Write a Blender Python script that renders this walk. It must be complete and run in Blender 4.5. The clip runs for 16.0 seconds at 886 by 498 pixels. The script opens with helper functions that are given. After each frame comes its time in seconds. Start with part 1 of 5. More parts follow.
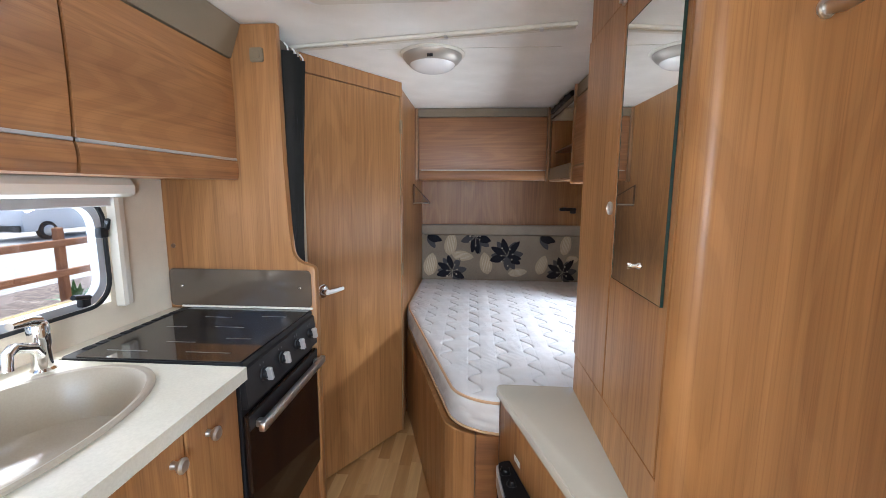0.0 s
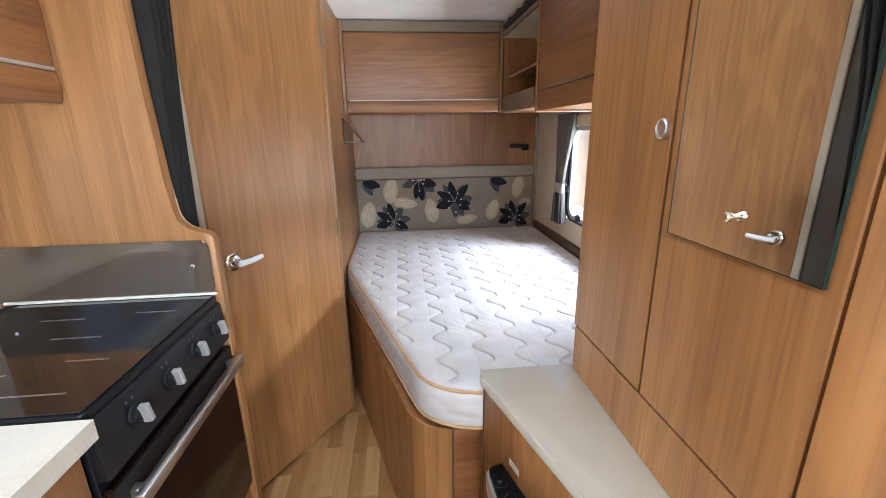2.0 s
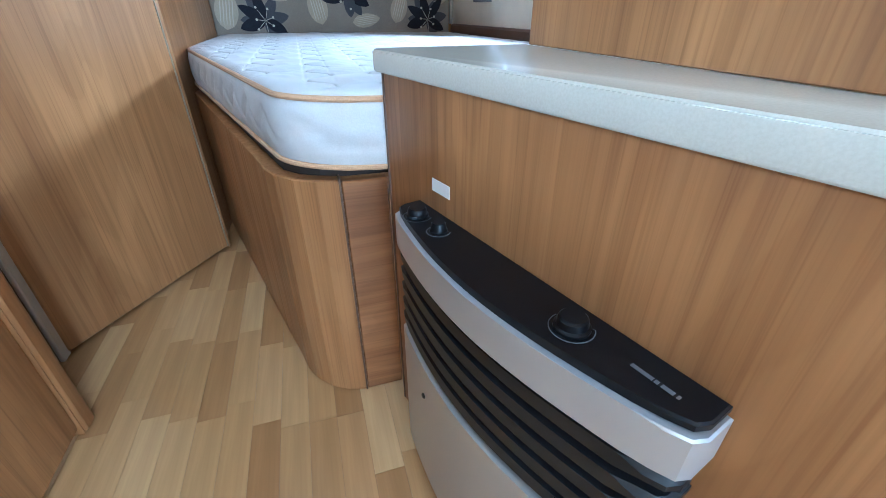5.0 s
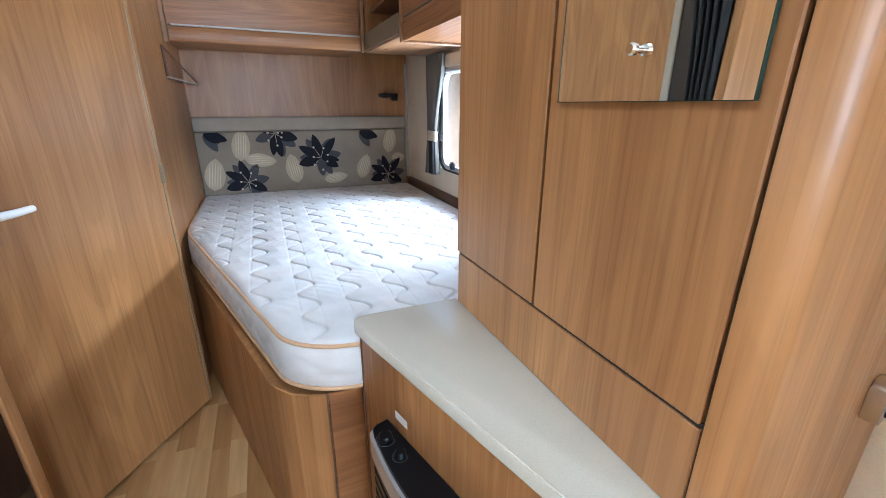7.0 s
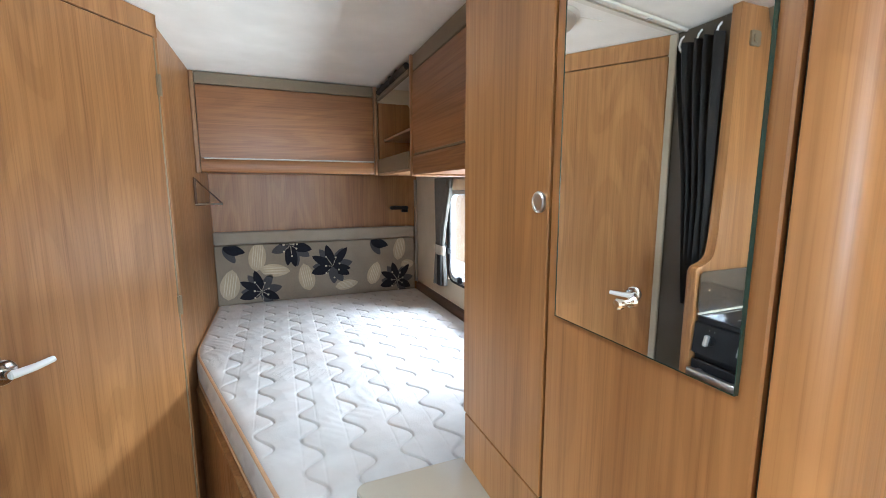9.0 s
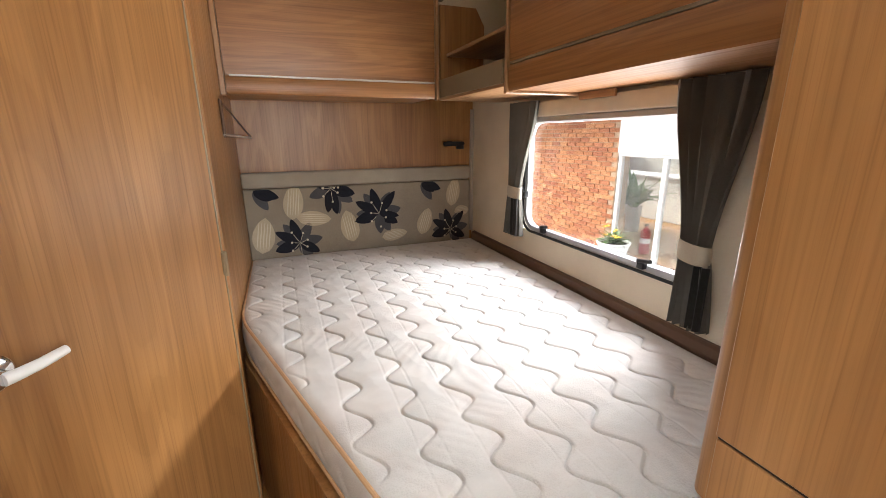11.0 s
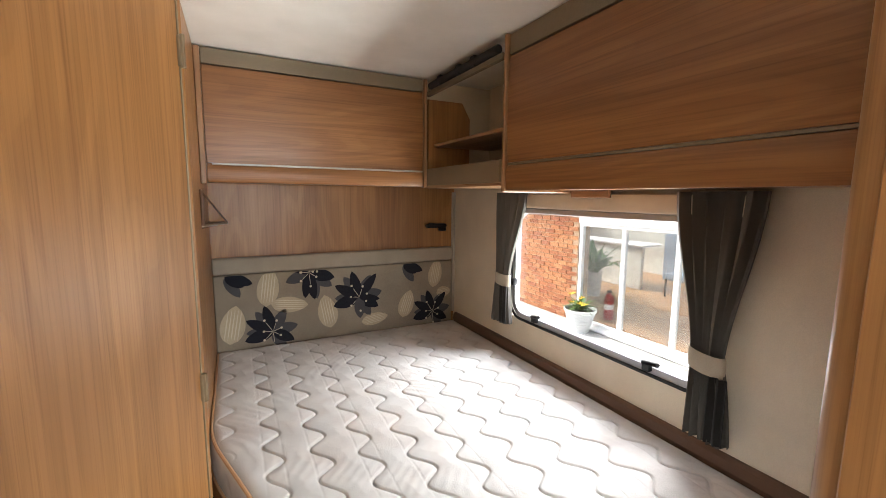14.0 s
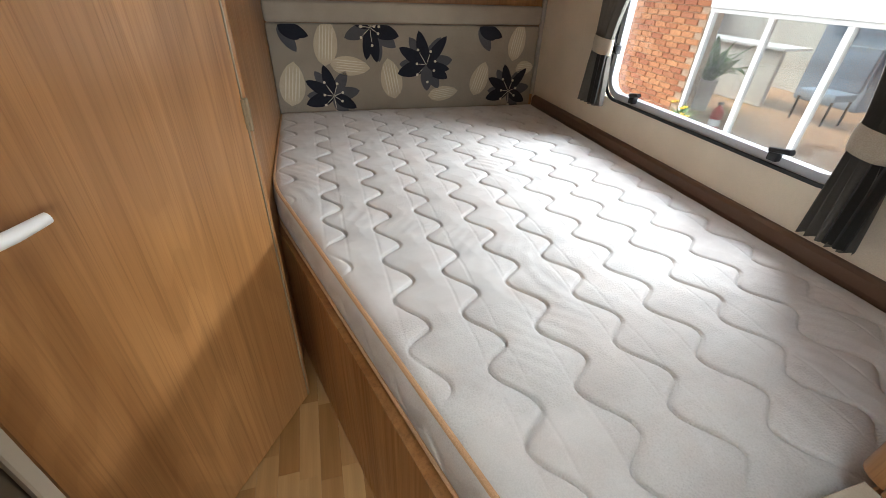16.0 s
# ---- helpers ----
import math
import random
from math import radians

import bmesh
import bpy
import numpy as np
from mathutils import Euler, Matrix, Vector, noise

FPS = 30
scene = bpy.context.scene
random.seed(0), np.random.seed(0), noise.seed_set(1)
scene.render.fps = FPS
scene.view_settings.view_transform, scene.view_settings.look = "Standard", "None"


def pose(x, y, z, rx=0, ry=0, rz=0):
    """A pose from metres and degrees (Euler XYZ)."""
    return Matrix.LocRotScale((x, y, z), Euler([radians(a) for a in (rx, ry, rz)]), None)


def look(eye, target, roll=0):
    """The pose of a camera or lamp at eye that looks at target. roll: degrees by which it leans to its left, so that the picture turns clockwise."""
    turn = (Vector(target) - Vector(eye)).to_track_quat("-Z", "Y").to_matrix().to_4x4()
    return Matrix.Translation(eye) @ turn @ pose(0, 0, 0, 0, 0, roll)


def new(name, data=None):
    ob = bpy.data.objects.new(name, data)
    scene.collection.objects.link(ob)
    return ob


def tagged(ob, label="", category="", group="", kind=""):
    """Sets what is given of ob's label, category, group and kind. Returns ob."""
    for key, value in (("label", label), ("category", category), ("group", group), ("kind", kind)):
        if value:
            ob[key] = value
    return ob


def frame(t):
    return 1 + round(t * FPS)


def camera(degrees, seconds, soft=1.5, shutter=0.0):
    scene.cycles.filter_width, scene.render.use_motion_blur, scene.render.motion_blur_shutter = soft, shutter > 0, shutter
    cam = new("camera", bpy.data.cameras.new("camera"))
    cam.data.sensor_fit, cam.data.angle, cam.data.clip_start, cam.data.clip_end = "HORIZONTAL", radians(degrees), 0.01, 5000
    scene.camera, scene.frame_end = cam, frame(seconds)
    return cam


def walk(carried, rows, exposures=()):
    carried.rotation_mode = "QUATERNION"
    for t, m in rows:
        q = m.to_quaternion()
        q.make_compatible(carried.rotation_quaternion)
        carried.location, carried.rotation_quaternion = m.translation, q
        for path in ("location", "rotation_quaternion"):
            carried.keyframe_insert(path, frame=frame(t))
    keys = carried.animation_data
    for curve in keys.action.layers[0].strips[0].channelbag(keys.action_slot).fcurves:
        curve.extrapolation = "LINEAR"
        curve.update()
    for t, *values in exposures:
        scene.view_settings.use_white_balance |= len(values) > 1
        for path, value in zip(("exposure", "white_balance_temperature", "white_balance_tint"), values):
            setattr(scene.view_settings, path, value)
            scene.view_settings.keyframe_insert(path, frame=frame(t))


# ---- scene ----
cam = camera(94.3, 16.0, 0.45)
PATH = [
    (0, (0.244, 0.072, 1.453), (0.11, 2.047, 1.167), 0.3),
    (0.5, (0.248, 0.097, 1.524), (0.152, 2.084, 1.317), 0.6),
    (1, (0.215, 0.235, 1.562), (0.185, 2.222, 1.334), 1.1),
    (1.5, (0.157, 0.372, 1.506), (0.237, 2.33, 1.104), 0.5),
    (2, (0.149, 0.466, 1.409), (0.342, 2.379, 0.859), -0.9),
    (2.5, (0.187, 0.586, 1.251), (0.485, 2.451, 0.594), -2.4),
    (3, (0.215, 0.689, 1.047), (0.6, 2.496, 0.282), -2.6),
    (3.5, (0.239, 0.752, 0.877), (0.672, 2.497, -0.001), -2.7),
    (3.7, (0.241, 0.768, 0.818), (0.685, 2.49, -0.098), -2.6),
    (5.8, (0.232, 0.702, 0.836), (0.802, 2.333, -0.172), 0.6),
    (6, (0.230, 0.675, 0.915), (0.825, 2.323, -0.05), 0.0),
    (6.5, (0.215, 0.624, 1.111), (0.889, 2.315, 0.281), 0.5),
    (6.6, (0.213, 0.618, 1.141), (0.907, 2.317, 0.345), 0.4),
    (7, (0.203, 0.594, 1.234), (0.945, 2.331, 0.577), 0.2),
    (7.5, (0.209, 0.562, 1.337), (1.012, 2.332, 0.868), 0.1),
    (8, (0.216, 0.535, 1.411), (1.049, 2.329, 1.116), -0.3),
    (8.5, (0.217, 0.519, 1.463), (1.044, 2.331, 1.278), -0.5),
    (9, (0.214, 0.604, 1.428), (0.951, 2.441, 1.142), -0.1),
    (9.5, (0.221, 0.763, 1.351), (0.833, 2.605, 0.869), -0.1),
    (9.7, (0.221, 0.808, 1.336), (0.799, 2.644, 0.792), -0.1),
    (11.8, (-0.066, 1.204, 1.370), (0.739, 2.972, 0.891), 0.4),
    (12, (-0.066, 1.213, 1.380), (0.759, 2.986, 0.956), 0.6),
    (12.5, (-0.069, 1.231, 1.434), (0.795, 3.008, 1.128), 0.6),
    (13, (-0.070, 1.246, 1.466), (0.814, 3.028, 1.269), 0.6),
    (13.5, (-0.062, 1.234, 1.490), (0.829, 3.023, 1.340), 0.6),
    (14, (-0.058, 1.239, 1.474), (0.842, 3.011, 1.220), 0.5),
    (14.5, (-0.063, 1.246, 1.448), (0.830, 2.979, 1.008), 0.9),
    (15, (-0.062, 1.254, 1.402), (0.770, 2.946, 0.742), 1.4),
    (15.3, (-0.046, 1.258, 1.370), (0.725, 2.920, 0.566), 1.6),
    (15.5, (-0.033, 1.269, 1.348), (0.685, 2.898, 0.436), 1.7),
    (15.8, (-0.008, 1.318, 1.318), (0.603, 2.911, 0.269), 2.3),
    (16, (0.008, 1.349, 1.277), (0.509, 2.937, 0.170), 2.6),
]
EXPOSURES = [
    (0.0, 1.95, 5350, 9), (2.0, 2.3, 5350, 9), (3.0, 2.45, 4780, 7), (3.5, 2.5, 4750, 5), (3.7, 2.5, 4700, 4),
    (5.8, 2.55, 3950, -4), (6.1, 2.5, 4150, -2), (6.5, 2.4, 4550, 2), (7.0, 2.4, 4850, 4), (8.0, 2.35, 4950, 3),
    (9.0, 2.35, 5250, 3), (9.7, 2.35, 5700, 7), (11.8, 2.25, 6400, 10), (12.8, 2.24, 6350, 9), (14.0, 2.22, 6200, 8), (15.0, 2.17, 6150, 7), (16.0, 2.0, 5900, 5),
]
walk(cam, [(t, look(eye, target, roll)) for t, eye, target, roll in PATH], EXPOSURES)

# ---- world, sun, large lights ----
world = bpy.data.worlds.new("sky")
scene.world = world
world.use_nodes = True
wn, wl = world.node_tree.nodes, world.node_tree.links
sky = wn.new("ShaderNodeTexSky")
sky.sky_type, sky.sun_disc = "NISHITA", False
sky.sun_elevation, sky.sun_rotation = radians(55), radians(320)
sky.air_density, sky.dust_density, sky.ozone_density = 0.8, 7.0, 0.5
wl.new(sky.outputs[0], wn["Background"].inputs[0])
wn["Background"].inputs[1].default_value = 0.15


def area_lamp(name, m, sx, sy, watts, colour=(1, 0.97, 0.93)):
    data = bpy.data.lights.new(name, "AREA")
    data.shape, data.size, data.size_y, data.energy, data.color = "RECTANGLE", sx, sy, watts, colour
    ob = new(name, data)
    ob.matrix_world = m
    return ob


sun_data = bpy.data.lights.new("sun", "SUN")
sun_data.energy, sun_data.angle, sun_data.color = 2.0, radians(12), (1, 0.96, 0.9)
new("sun", sun_data).matrix_world = look((0, 0, 10), (0.5, -0.6, 8.8))

# daylight above the bedroom window, outside the kitchen window and through the roof light
# two added fill lamps for assumed, unseen lounge windows; the first has no opening
area_lamp("lounge_daylight", look((1.14, -1.6, 1.3), (-0.4, -1.2, 1.3)), 0.9, 0.5, 32, (0.88, 0.94, 1))
area_lamp("front_daylight", look((0.23, -2.55, 1.4), (0.25, 0.5, 1.35)), 0.78, 0.6, 8, (0.94, 0.97, 1))
area_lamp("bedroom_daylight", look((2.1, 2.38, 1.93), (0.35, 2.3, 0.72)), 0.95, 0.75, 26, (0.98, 0.98, 1))
# added fill hidden below the sill, standing in for light off the ground
area_lamp("bedroom_ground_light", look((1.48, 2.4, 0.45), (0.3, 2.3, 1.6)), 1.15, 1.1, 25, (1, 0.975, 0.94))
area_lamp("kitchen_daylight", look((-1.95, 0.9, 1.62), (0.6, 1.1, 0.95)), 0.9, 0.3, 7.5, (0.95, 0.97, 1))
# the same kind of hidden fill, below the kitchen window
area_lamp("kitchen_ground_light", look((-1.3, 0.85, 0.5), (0.2, 1.1, 1.7)), 0.9, 0.5, 16, (0.95, 0.97, 1))
area_lamp("roof_daylight", look((-0.02, 1.135, 2.16), (-0.02, 1.135, 0)), 0.3, 0.3, 1.8, (0.95, 0.98, 1))


# ---- materials ----
def material(name, colour, rough=0.5, metal=0.0, spec=0.5):
    m = bpy.data.materials.new(name)
    m.use_nodes = True
    p = m.node_tree.nodes["Principled BSDF"]
    p.inputs["Base Color"].default_value = (*colour, 1)
    p.inputs["Roughness"].default_value = rough
    p.inputs["Metallic"].default_value = metal
    p.inputs["Specular IOR Level"].default_value = spec
    return m, m.node_tree.nodes, m.node_tree.links, p


def noise_of(n, l, scale, stretch=(1, 1, 1), detail=4.0, rough=0.55, twist=0.0, space="Object"):
    tc, mp, nz = n.new("ShaderNodeTexCoord"), n.new("ShaderNodeMapping"), n.new("ShaderNodeTexNoise")
    mp.inputs["Scale"].default_value = stretch
    nz.inputs["Scale"].default_value, nz.inputs["Detail"].default_value = scale, detail
    nz.inputs["Roughness"].default_value, nz.inputs["Distortion"].default_value = rough, twist
    l.new(tc.outputs[space], mp.inputs[0])
    l.new(mp.outputs[0], nz.inputs["Vector"])
    return nz.outputs["Fac"]


def ramp(n, l, fac, *stops):
    r = n.new("ShaderNodeValToRGB")
    while len(r.color_ramp.elements) < len(stops):
        r.color_ramp.elements.new(0.5)
    for e, (p, c) in zip(r.color_ramp.elements, stops):
        e.position, e.color = p, (*c, 1) if len(c) == 3 else c
    l.new(fac, r.inputs[0])
    return r.outputs[0]


def mix(n, l, kind, fac, a, b):
    m = n.new("ShaderNodeMix")
    m.data_type, m.blend_type = "RGBA", kind
    if isinstance(fac, float):
        m.inputs[0].default_value = fac
    else:
        l.new(fac, m.inputs[0])
    for s, v in ((6, a), (7, b)):
        if isinstance(v, tuple):
            m.inputs[s].default_value = (*v, 1)
        else:
            l.new(v, m.inputs[s])
    return m.outputs[2]


def bump(n, l, p, height, strength=0.1, far=0.002):
    b = n.new("ShaderNodeBump")
    b.inputs["Strength"].default_value, b.inputs["Distance"].default_value = strength, far
    l.new(height, b.inputs["Height"])
    l.new(b.outputs[0], p.inputs["Normal"])


def wood(name, grain, light=(0.392, 0.196, 0.068), dark=(0.232, 0.103, 0.031), rough=0.33):
    """Printed walnut-tone foil; grain runs along that axis, with flat-sawn figure from contour lines of a stretched noise."""
    m, n, l, p = material(name, light, rough, 0.0, 0.5)
    k = "xyz".index(grain)
    wide, fine, bow = [4.5] * 3, [90.0] * 3, [2.6] * 3
    wide[k], fine[k], bow[k] = 0.32, 1.6, 0.42
    a = noise_of(n, l, 1.0, wide, 4, 0.55, 0.6)
    b = noise_of(n, l, 1.0, fine, 5, 0.6, 0.15)
    c = noise_of(n, l, 1.0, bow, 2.5, 0.5, 0.2)
    times, wave = n.new("ShaderNodeMath"), n.new("ShaderNodeMath")
    times.operation, wave.operation = "MULTIPLY", "SINE"
    times.inputs[1].default_value = 120.0
    l.new(c, times.inputs[0])
    l.new(times.outputs[0], wave.inputs[0])
    mid = tuple((x + y) / 2 for x, y in zip(light, dark))
    c1 = ramp(n, l, a, (0.28, dark), (0.47, mid), (0.68, light))
    c2 = ramp(n, l, b, (0.3, (0.70, 0.66, 0.62)), (0.5, (0.98, 0.97, 0.96)), (0.7, (1.10, 1.09, 1.07)))
    c3 = ramp(n, l, wave.outputs[0], (0.0, (0.84, 0.81, 0.78)), (0.25, (0.965, 0.96, 0.95)), (1.0, (1.05, 1.045, 1.04)))
    col = mix(n, l, "MULTIPLY", 0.72, c1, c2)
    col = mix(n, l, "MULTIPLY", 0.6, col, c3)
    hair = [240.0] * 3
    hair[k] = 2.2
    d = noise_of(n, l, 1.0, hair, 3, 0.6, 0.1)
    col = mix(n, l, "MULTIPLY", 0.8, col, ramp(n, l, d, (0.32, (0.80, 0.755, 0.71)), (0.46, (1, 1, 1)), (0.7, (1.06, 1.06, 1.06))))
    l.new(col, p.inputs["Base Color"])
    r = ramp(n, l, b, (0.3, (rough + 0.1,) * 3), (0.7, (rough - 0.04,) * 3))
    l.new(r, p.inputs["Roughness"])
    bump(n, l, p, b, 0.10, 0.0005)
    return m


def speckled(name, base, fleck, rough=0.45, scale=90, strength=0.05, cloud=0.5):
    m, n, l, p = material(name, base, rough)
    a = noise_of(n, l, scale, detail=3)
    b = noise_of(n, l, 6, detail=4)
    col = ramp(n, l, a, (0.36, fleck), (0.5, base), (0.68, tuple(2 * v - w for v, w in zip(base, fleck))))
    col = mix(n, l, "MULTIPLY", cloud, col, ramp(n, l, b, (0.3, (0.84, 0.83, 0.8)), (0.7, (1.05, 1.05, 1.05))))
    l.new(col, p.inputs["Base Color"])
    bump(n, l, p, a, strength, 0.001)
    return m


def fabric(name, base, dark, scale=700, rough=0.95, sheen=0.05):
    m, n, l, p = material(name, base, rough, spec=0.2)
    a = noise_of(n, l, scale, detail=2)
    b = noise_of(n, l, 9, detail=4)
    col = ramp(n, l, a, (0.35, dark), (0.65, base))
    col = mix(n, l, "MULTIPLY", 0.55, col, ramp(n, l, b, (0.3, (0.78, 0.78, 0.78)), (0.7, (1.06, 1.06, 1.06))))
    l.new(col, p.inputs["Base Color"])
    p.inputs["Sheen Weight"].default_value = sheen
    bump(n, l, p, a, 0.25, 0.001)
    return m


WOOD_V = wood("walnut_foil_upright", "z")
WOOD_Y = wood("walnut_foil_along", "y", (0.345, 0.160, 0.056), (0.21, 0.087, 0.027))
WOOD_X = wood("walnut_foil_across", "x", (0.345, 0.160, 0.056), (0.21, 0.087, 0.027))
WOOD_EDGE = wood("walnut_edging", "z", (0.36, 0.205, 0.10), (0.25, 0.13, 0.06), 0.3)
WOOD_PLAIN = wood("walnut_edging_along", "y", (0.36, 0.205, 0.10), (0.25, 0.13, 0.06), 0.3)
FASCIA = speckled("taupe_vinyl", (0.20, 0.155, 0.095), (0.186, 0.144, 0.088), 0.5, 300, 0.02)
WALL = speckled("cream_wall_vinyl", (0.70, 0.61, 0.465), (0.665, 0.578, 0.438), 0.6, 380, 0.03)
CEIL = speckled("ceiling_vinyl", (0.87, 0.84, 0.77), (0.83, 0.80, 0.73), 0.65, 260, 0.08)
CREAM = material("cream_plastic", (0.70, 0.66, 0.56), 0.4)[0]
WHITE = material("white_plastic", (0.80, 0.79, 0.76), 0.35)[0]
WORKTOP = speckled("cream_laminate", (0.60, 0.565, 0.46), (0.575, 0.54, 0.438), 0.36, 160)
STONE = speckled("stone_laminate", (0.46, 0.42, 0.335), (0.443, 0.403, 0.32), 0.2, 420, 0.02, 0.22)
SINKM = speckled("beige_composite", (0.36, 0.31, 0.235), (0.35, 0.30, 0.227), 0.3, 220, 0.02, 0.3)
CHROME = material("chrome", (0.82, 0.82, 0.82), 0.09, 1.0)[0]
STEEL = material("brushed_steel", (0.62, 0.61, 0.59), 0.32, 1.0)[0]
SILVER = material("silver_paint", (0.52, 0.51, 0.50), 0.33, 0.55)[0]
BEIGE_METAL = material("champagne_paint", (0.44, 0.40, 0.34), 0.38, 0.4)[0]
BLACK = material("black_plastic", (0.009, 0.009, 0.010), 0.42, 0.0, 0.35)[0]
HEATBLACK = material("black_heater_plastic", (0.005, 0.005, 0.0055), 0.34, 0.0, 0.2)[0]
RUBBER = material("black_rubber", (0.016, 0.016, 0.016), 0.75)[0]
ENAMEL = material("black_enamel", (0.006, 0.006, 0.007), 0.06)[0]
OVENGLASS = material("dark_oven_glass", (0.012, 0.007, 0.005), 0.05, 0.0, 0.25)[0]
SMOKED = material("smoked_brown_glass", (0.075, 0.054, 0.036), 0.05)[0]
SMOKED.node_tree.nodes["Principled BSDF"].inputs["IOR"].default_value = 2.0
ENAMEL.node_tree.nodes["Principled BSDF"].inputs["IOR"].default_value = 1.85
GREYMARK = material("grey_print", (0.11, 0.11, 0.11), 0.5)[0]
ALU = material("window_rubber_grey", (0.40, 0.41, 0.42), 0.35)[0]
ORANGE = fabric("orange_piping", (0.60, 0.38, 0.21), (0.48, 0.29, 0.15), 500)
TICKING = fabric("white_ticking", (0.63, 0.615, 0.585), (0.575, 0.56, 0.53), 420, 0.8)
tn, tl2 = TICKING.node_tree.nodes, TICKING.node_tree.links
dots = tn.new("ShaderNodeTexVoronoi")
dots.inputs["Scale"].default_value = 260.0
tco = tn.new("ShaderNodeTexCoord")
tl2.new(tco.outputs["Object"], dots.inputs["Vector"])
pmap, pfloor, pwhite = tn.new("ShaderNodeMapping"), tn.new("ShaderNodeVectorMath"), tn.new("ShaderNodeTexWhiteNoise")
pmap.inputs["Scale"].default_value, pmap.inputs["Location"].default_value = (4.7, 3.9, 0.0), (0.25, 0.43, 0.5)
pfloor.operation = "FLOOR"
tl2.new(tco.outputs["Object"], pmap.inputs[0])
tl2.new(pmap.outputs[0], pfloor.inputs[0])
tl2.new(pfloor.outputs[0], pwhite.inputs["Vector"])
patch = ramp(tn, tl2, pwhite.outputs["Value"], (0.52, (0, 0, 0)), (0.56, (1, 1, 1)))
tcol = tn["Principled BSDF"].inputs["Base Color"].links[0].from_socket
blush = ramp(tn, tl2, noise_of(tn, tl2, 5.5, detail=3.0, twist=1.0), (0.42, (1, 1, 1)), (0.62, (0.96, 0.915, 0.895)))
worn = mix(tn, tl2, "MULTIPLY", 0.8, tcol, blush)
weave = mix(tn, tl2, "MULTIPLY", patch, worn, ramp(tn, tl2, dots.outputs["Distance"], (0.0, (0.90, 0.89, 0.88)), (0.5, (1.0, 1.0, 1.0))))
tl2.new(weave, tn["Principled BSDF"].inputs["Base Color"])
knit = mix(tn, tl2, "MULTIPLY", 1.0, dots.outputs["Distance"], patch)
bump(tn, tl2, tn["Principled BSDF"], knit, 0.3, 0.002)
TAUPE = fabric("taupe_weave", (0.34, 0.292, 0.226), (0.27, 0.23, 0.176), 620)
BAND = fabric("taupe_plain", (0.39, 0.34, 0.268), (0.33, 0.285, 0.222), 620)
NAVY = fabric("navy_print", (0.024, 0.025, 0.034), (0.012, 0.013, 0.02), 500)
SLATE = fabric("slate_print", (0.105, 0.105, 0.11), (0.07, 0.07, 0.075), 500)
LEAFC = fabric("cream_print", (0.56, 0.48, 0.34), (0.48, 0.40, 0.28), 500)
LEAFD = fabric("pale_print", (0.70, 0.64, 0.50), (0.62, 0.56, 0.43), 500)
CURTAIN = fabric("charcoal_curtain", (0.15, 0.137, 0.116), (0.10, 0.091, 0.077), 500)
DARKCLOTH = fabric("near_black_curtain", (0.026, 0.024, 0.021), (0.017, 0.016, 0.014), 500)
TIE = fabric("oatmeal_tie", (0.48, 0.42, 0.33), (0.38, 0.33, 0.25), 420)
BLIND = fabric("cream_blind", (0.62, 0.55, 0.42), (0.58, 0.51, 0.39), 500)
# near-black brown that paints the shade inside narrow gaps
GAP_SHADE = material("painted_gap_shade", (0.03, 0.018, 0.01), 0.8)[0]
BROWNRAIL = material("brown_trim_vinyl", (0.115, 0.062, 0.036), 0.42)[0]
FROST = material("frosted_cover", (0.82, 0.80, 0.76), 0.25)[0]
MIRROR = material("mirror_silver", (0.90, 0.91, 0.90), 0.015, 1.0)[0]
GREENEDGE = material("mirror_edge_glass", (0.02, 0.045, 0.036), 0.15)[0]
RED = material("red_paint", (0.45, 0.02, 0.02), 0.35)[0]


def glass_mat(name, tint=(1, 1, 1), gloss=0.06):
    m = bpy.data.materials.new(name)
    m.use_nodes = True
    n, l = m.node_tree.nodes, m.node_tree.links
    n.remove(n["Principled BSDF"])
    t, g, x = n.new("ShaderNodeBsdfTransparent"), n.new("ShaderNodeBsdfGlossy"), n.new("ShaderNodeMixShader")
    t.inputs[0].default_value, g.inputs["Roughness"].default_value = (*tint, 1), 0.02
    x.inputs[0].default_value = gloss
    l.new(t.outputs[0], x.inputs[1])
    l.new(g.outputs[0], x.inputs[2])
    l.new(x.outputs[0], n["Material Output"].inputs[0])
    return m


GLASS = glass_mat("window_acrylic", (0.74, 0.75, 0.75))
SKYGLASS = glass_mat("roof_light_acrylic", (0.92, 0.94, 0.93), 0.08)


# ---- mesh helpers ----
def part(name, bm, mat, parent=None, label="", smooth=False):
    bmesh.ops.recalc_face_normals(bm, faces=bm.faces)
    me = bpy.data.meshes.new(name)
    bm.to_mesh(me)
    bm.free()
    for mt in mat if isinstance(mat, (list, tuple)) else (mat,):
        me.materials.append(mt)
    if smooth:
        me.polygons.foreach_set("use_smooth", [True] * len(me.polygons))
        me.set_sharp_from_angle(angle=radians(38))
    ob = new(name, me)
    if parent:
        ob.parent = parent
        ob.matrix_parent_inverse = Matrix.Translation(-parent.location) if parent.type == "EMPTY" else Matrix()
    if label:
        ob["label"] = label
    return ob


def thing(name, base, label, category, group="", kind=""):
    e = new(name)
    e.location = base
    e.empty_display_size = 0.05
    return tagged(e, label, category, group, kind)


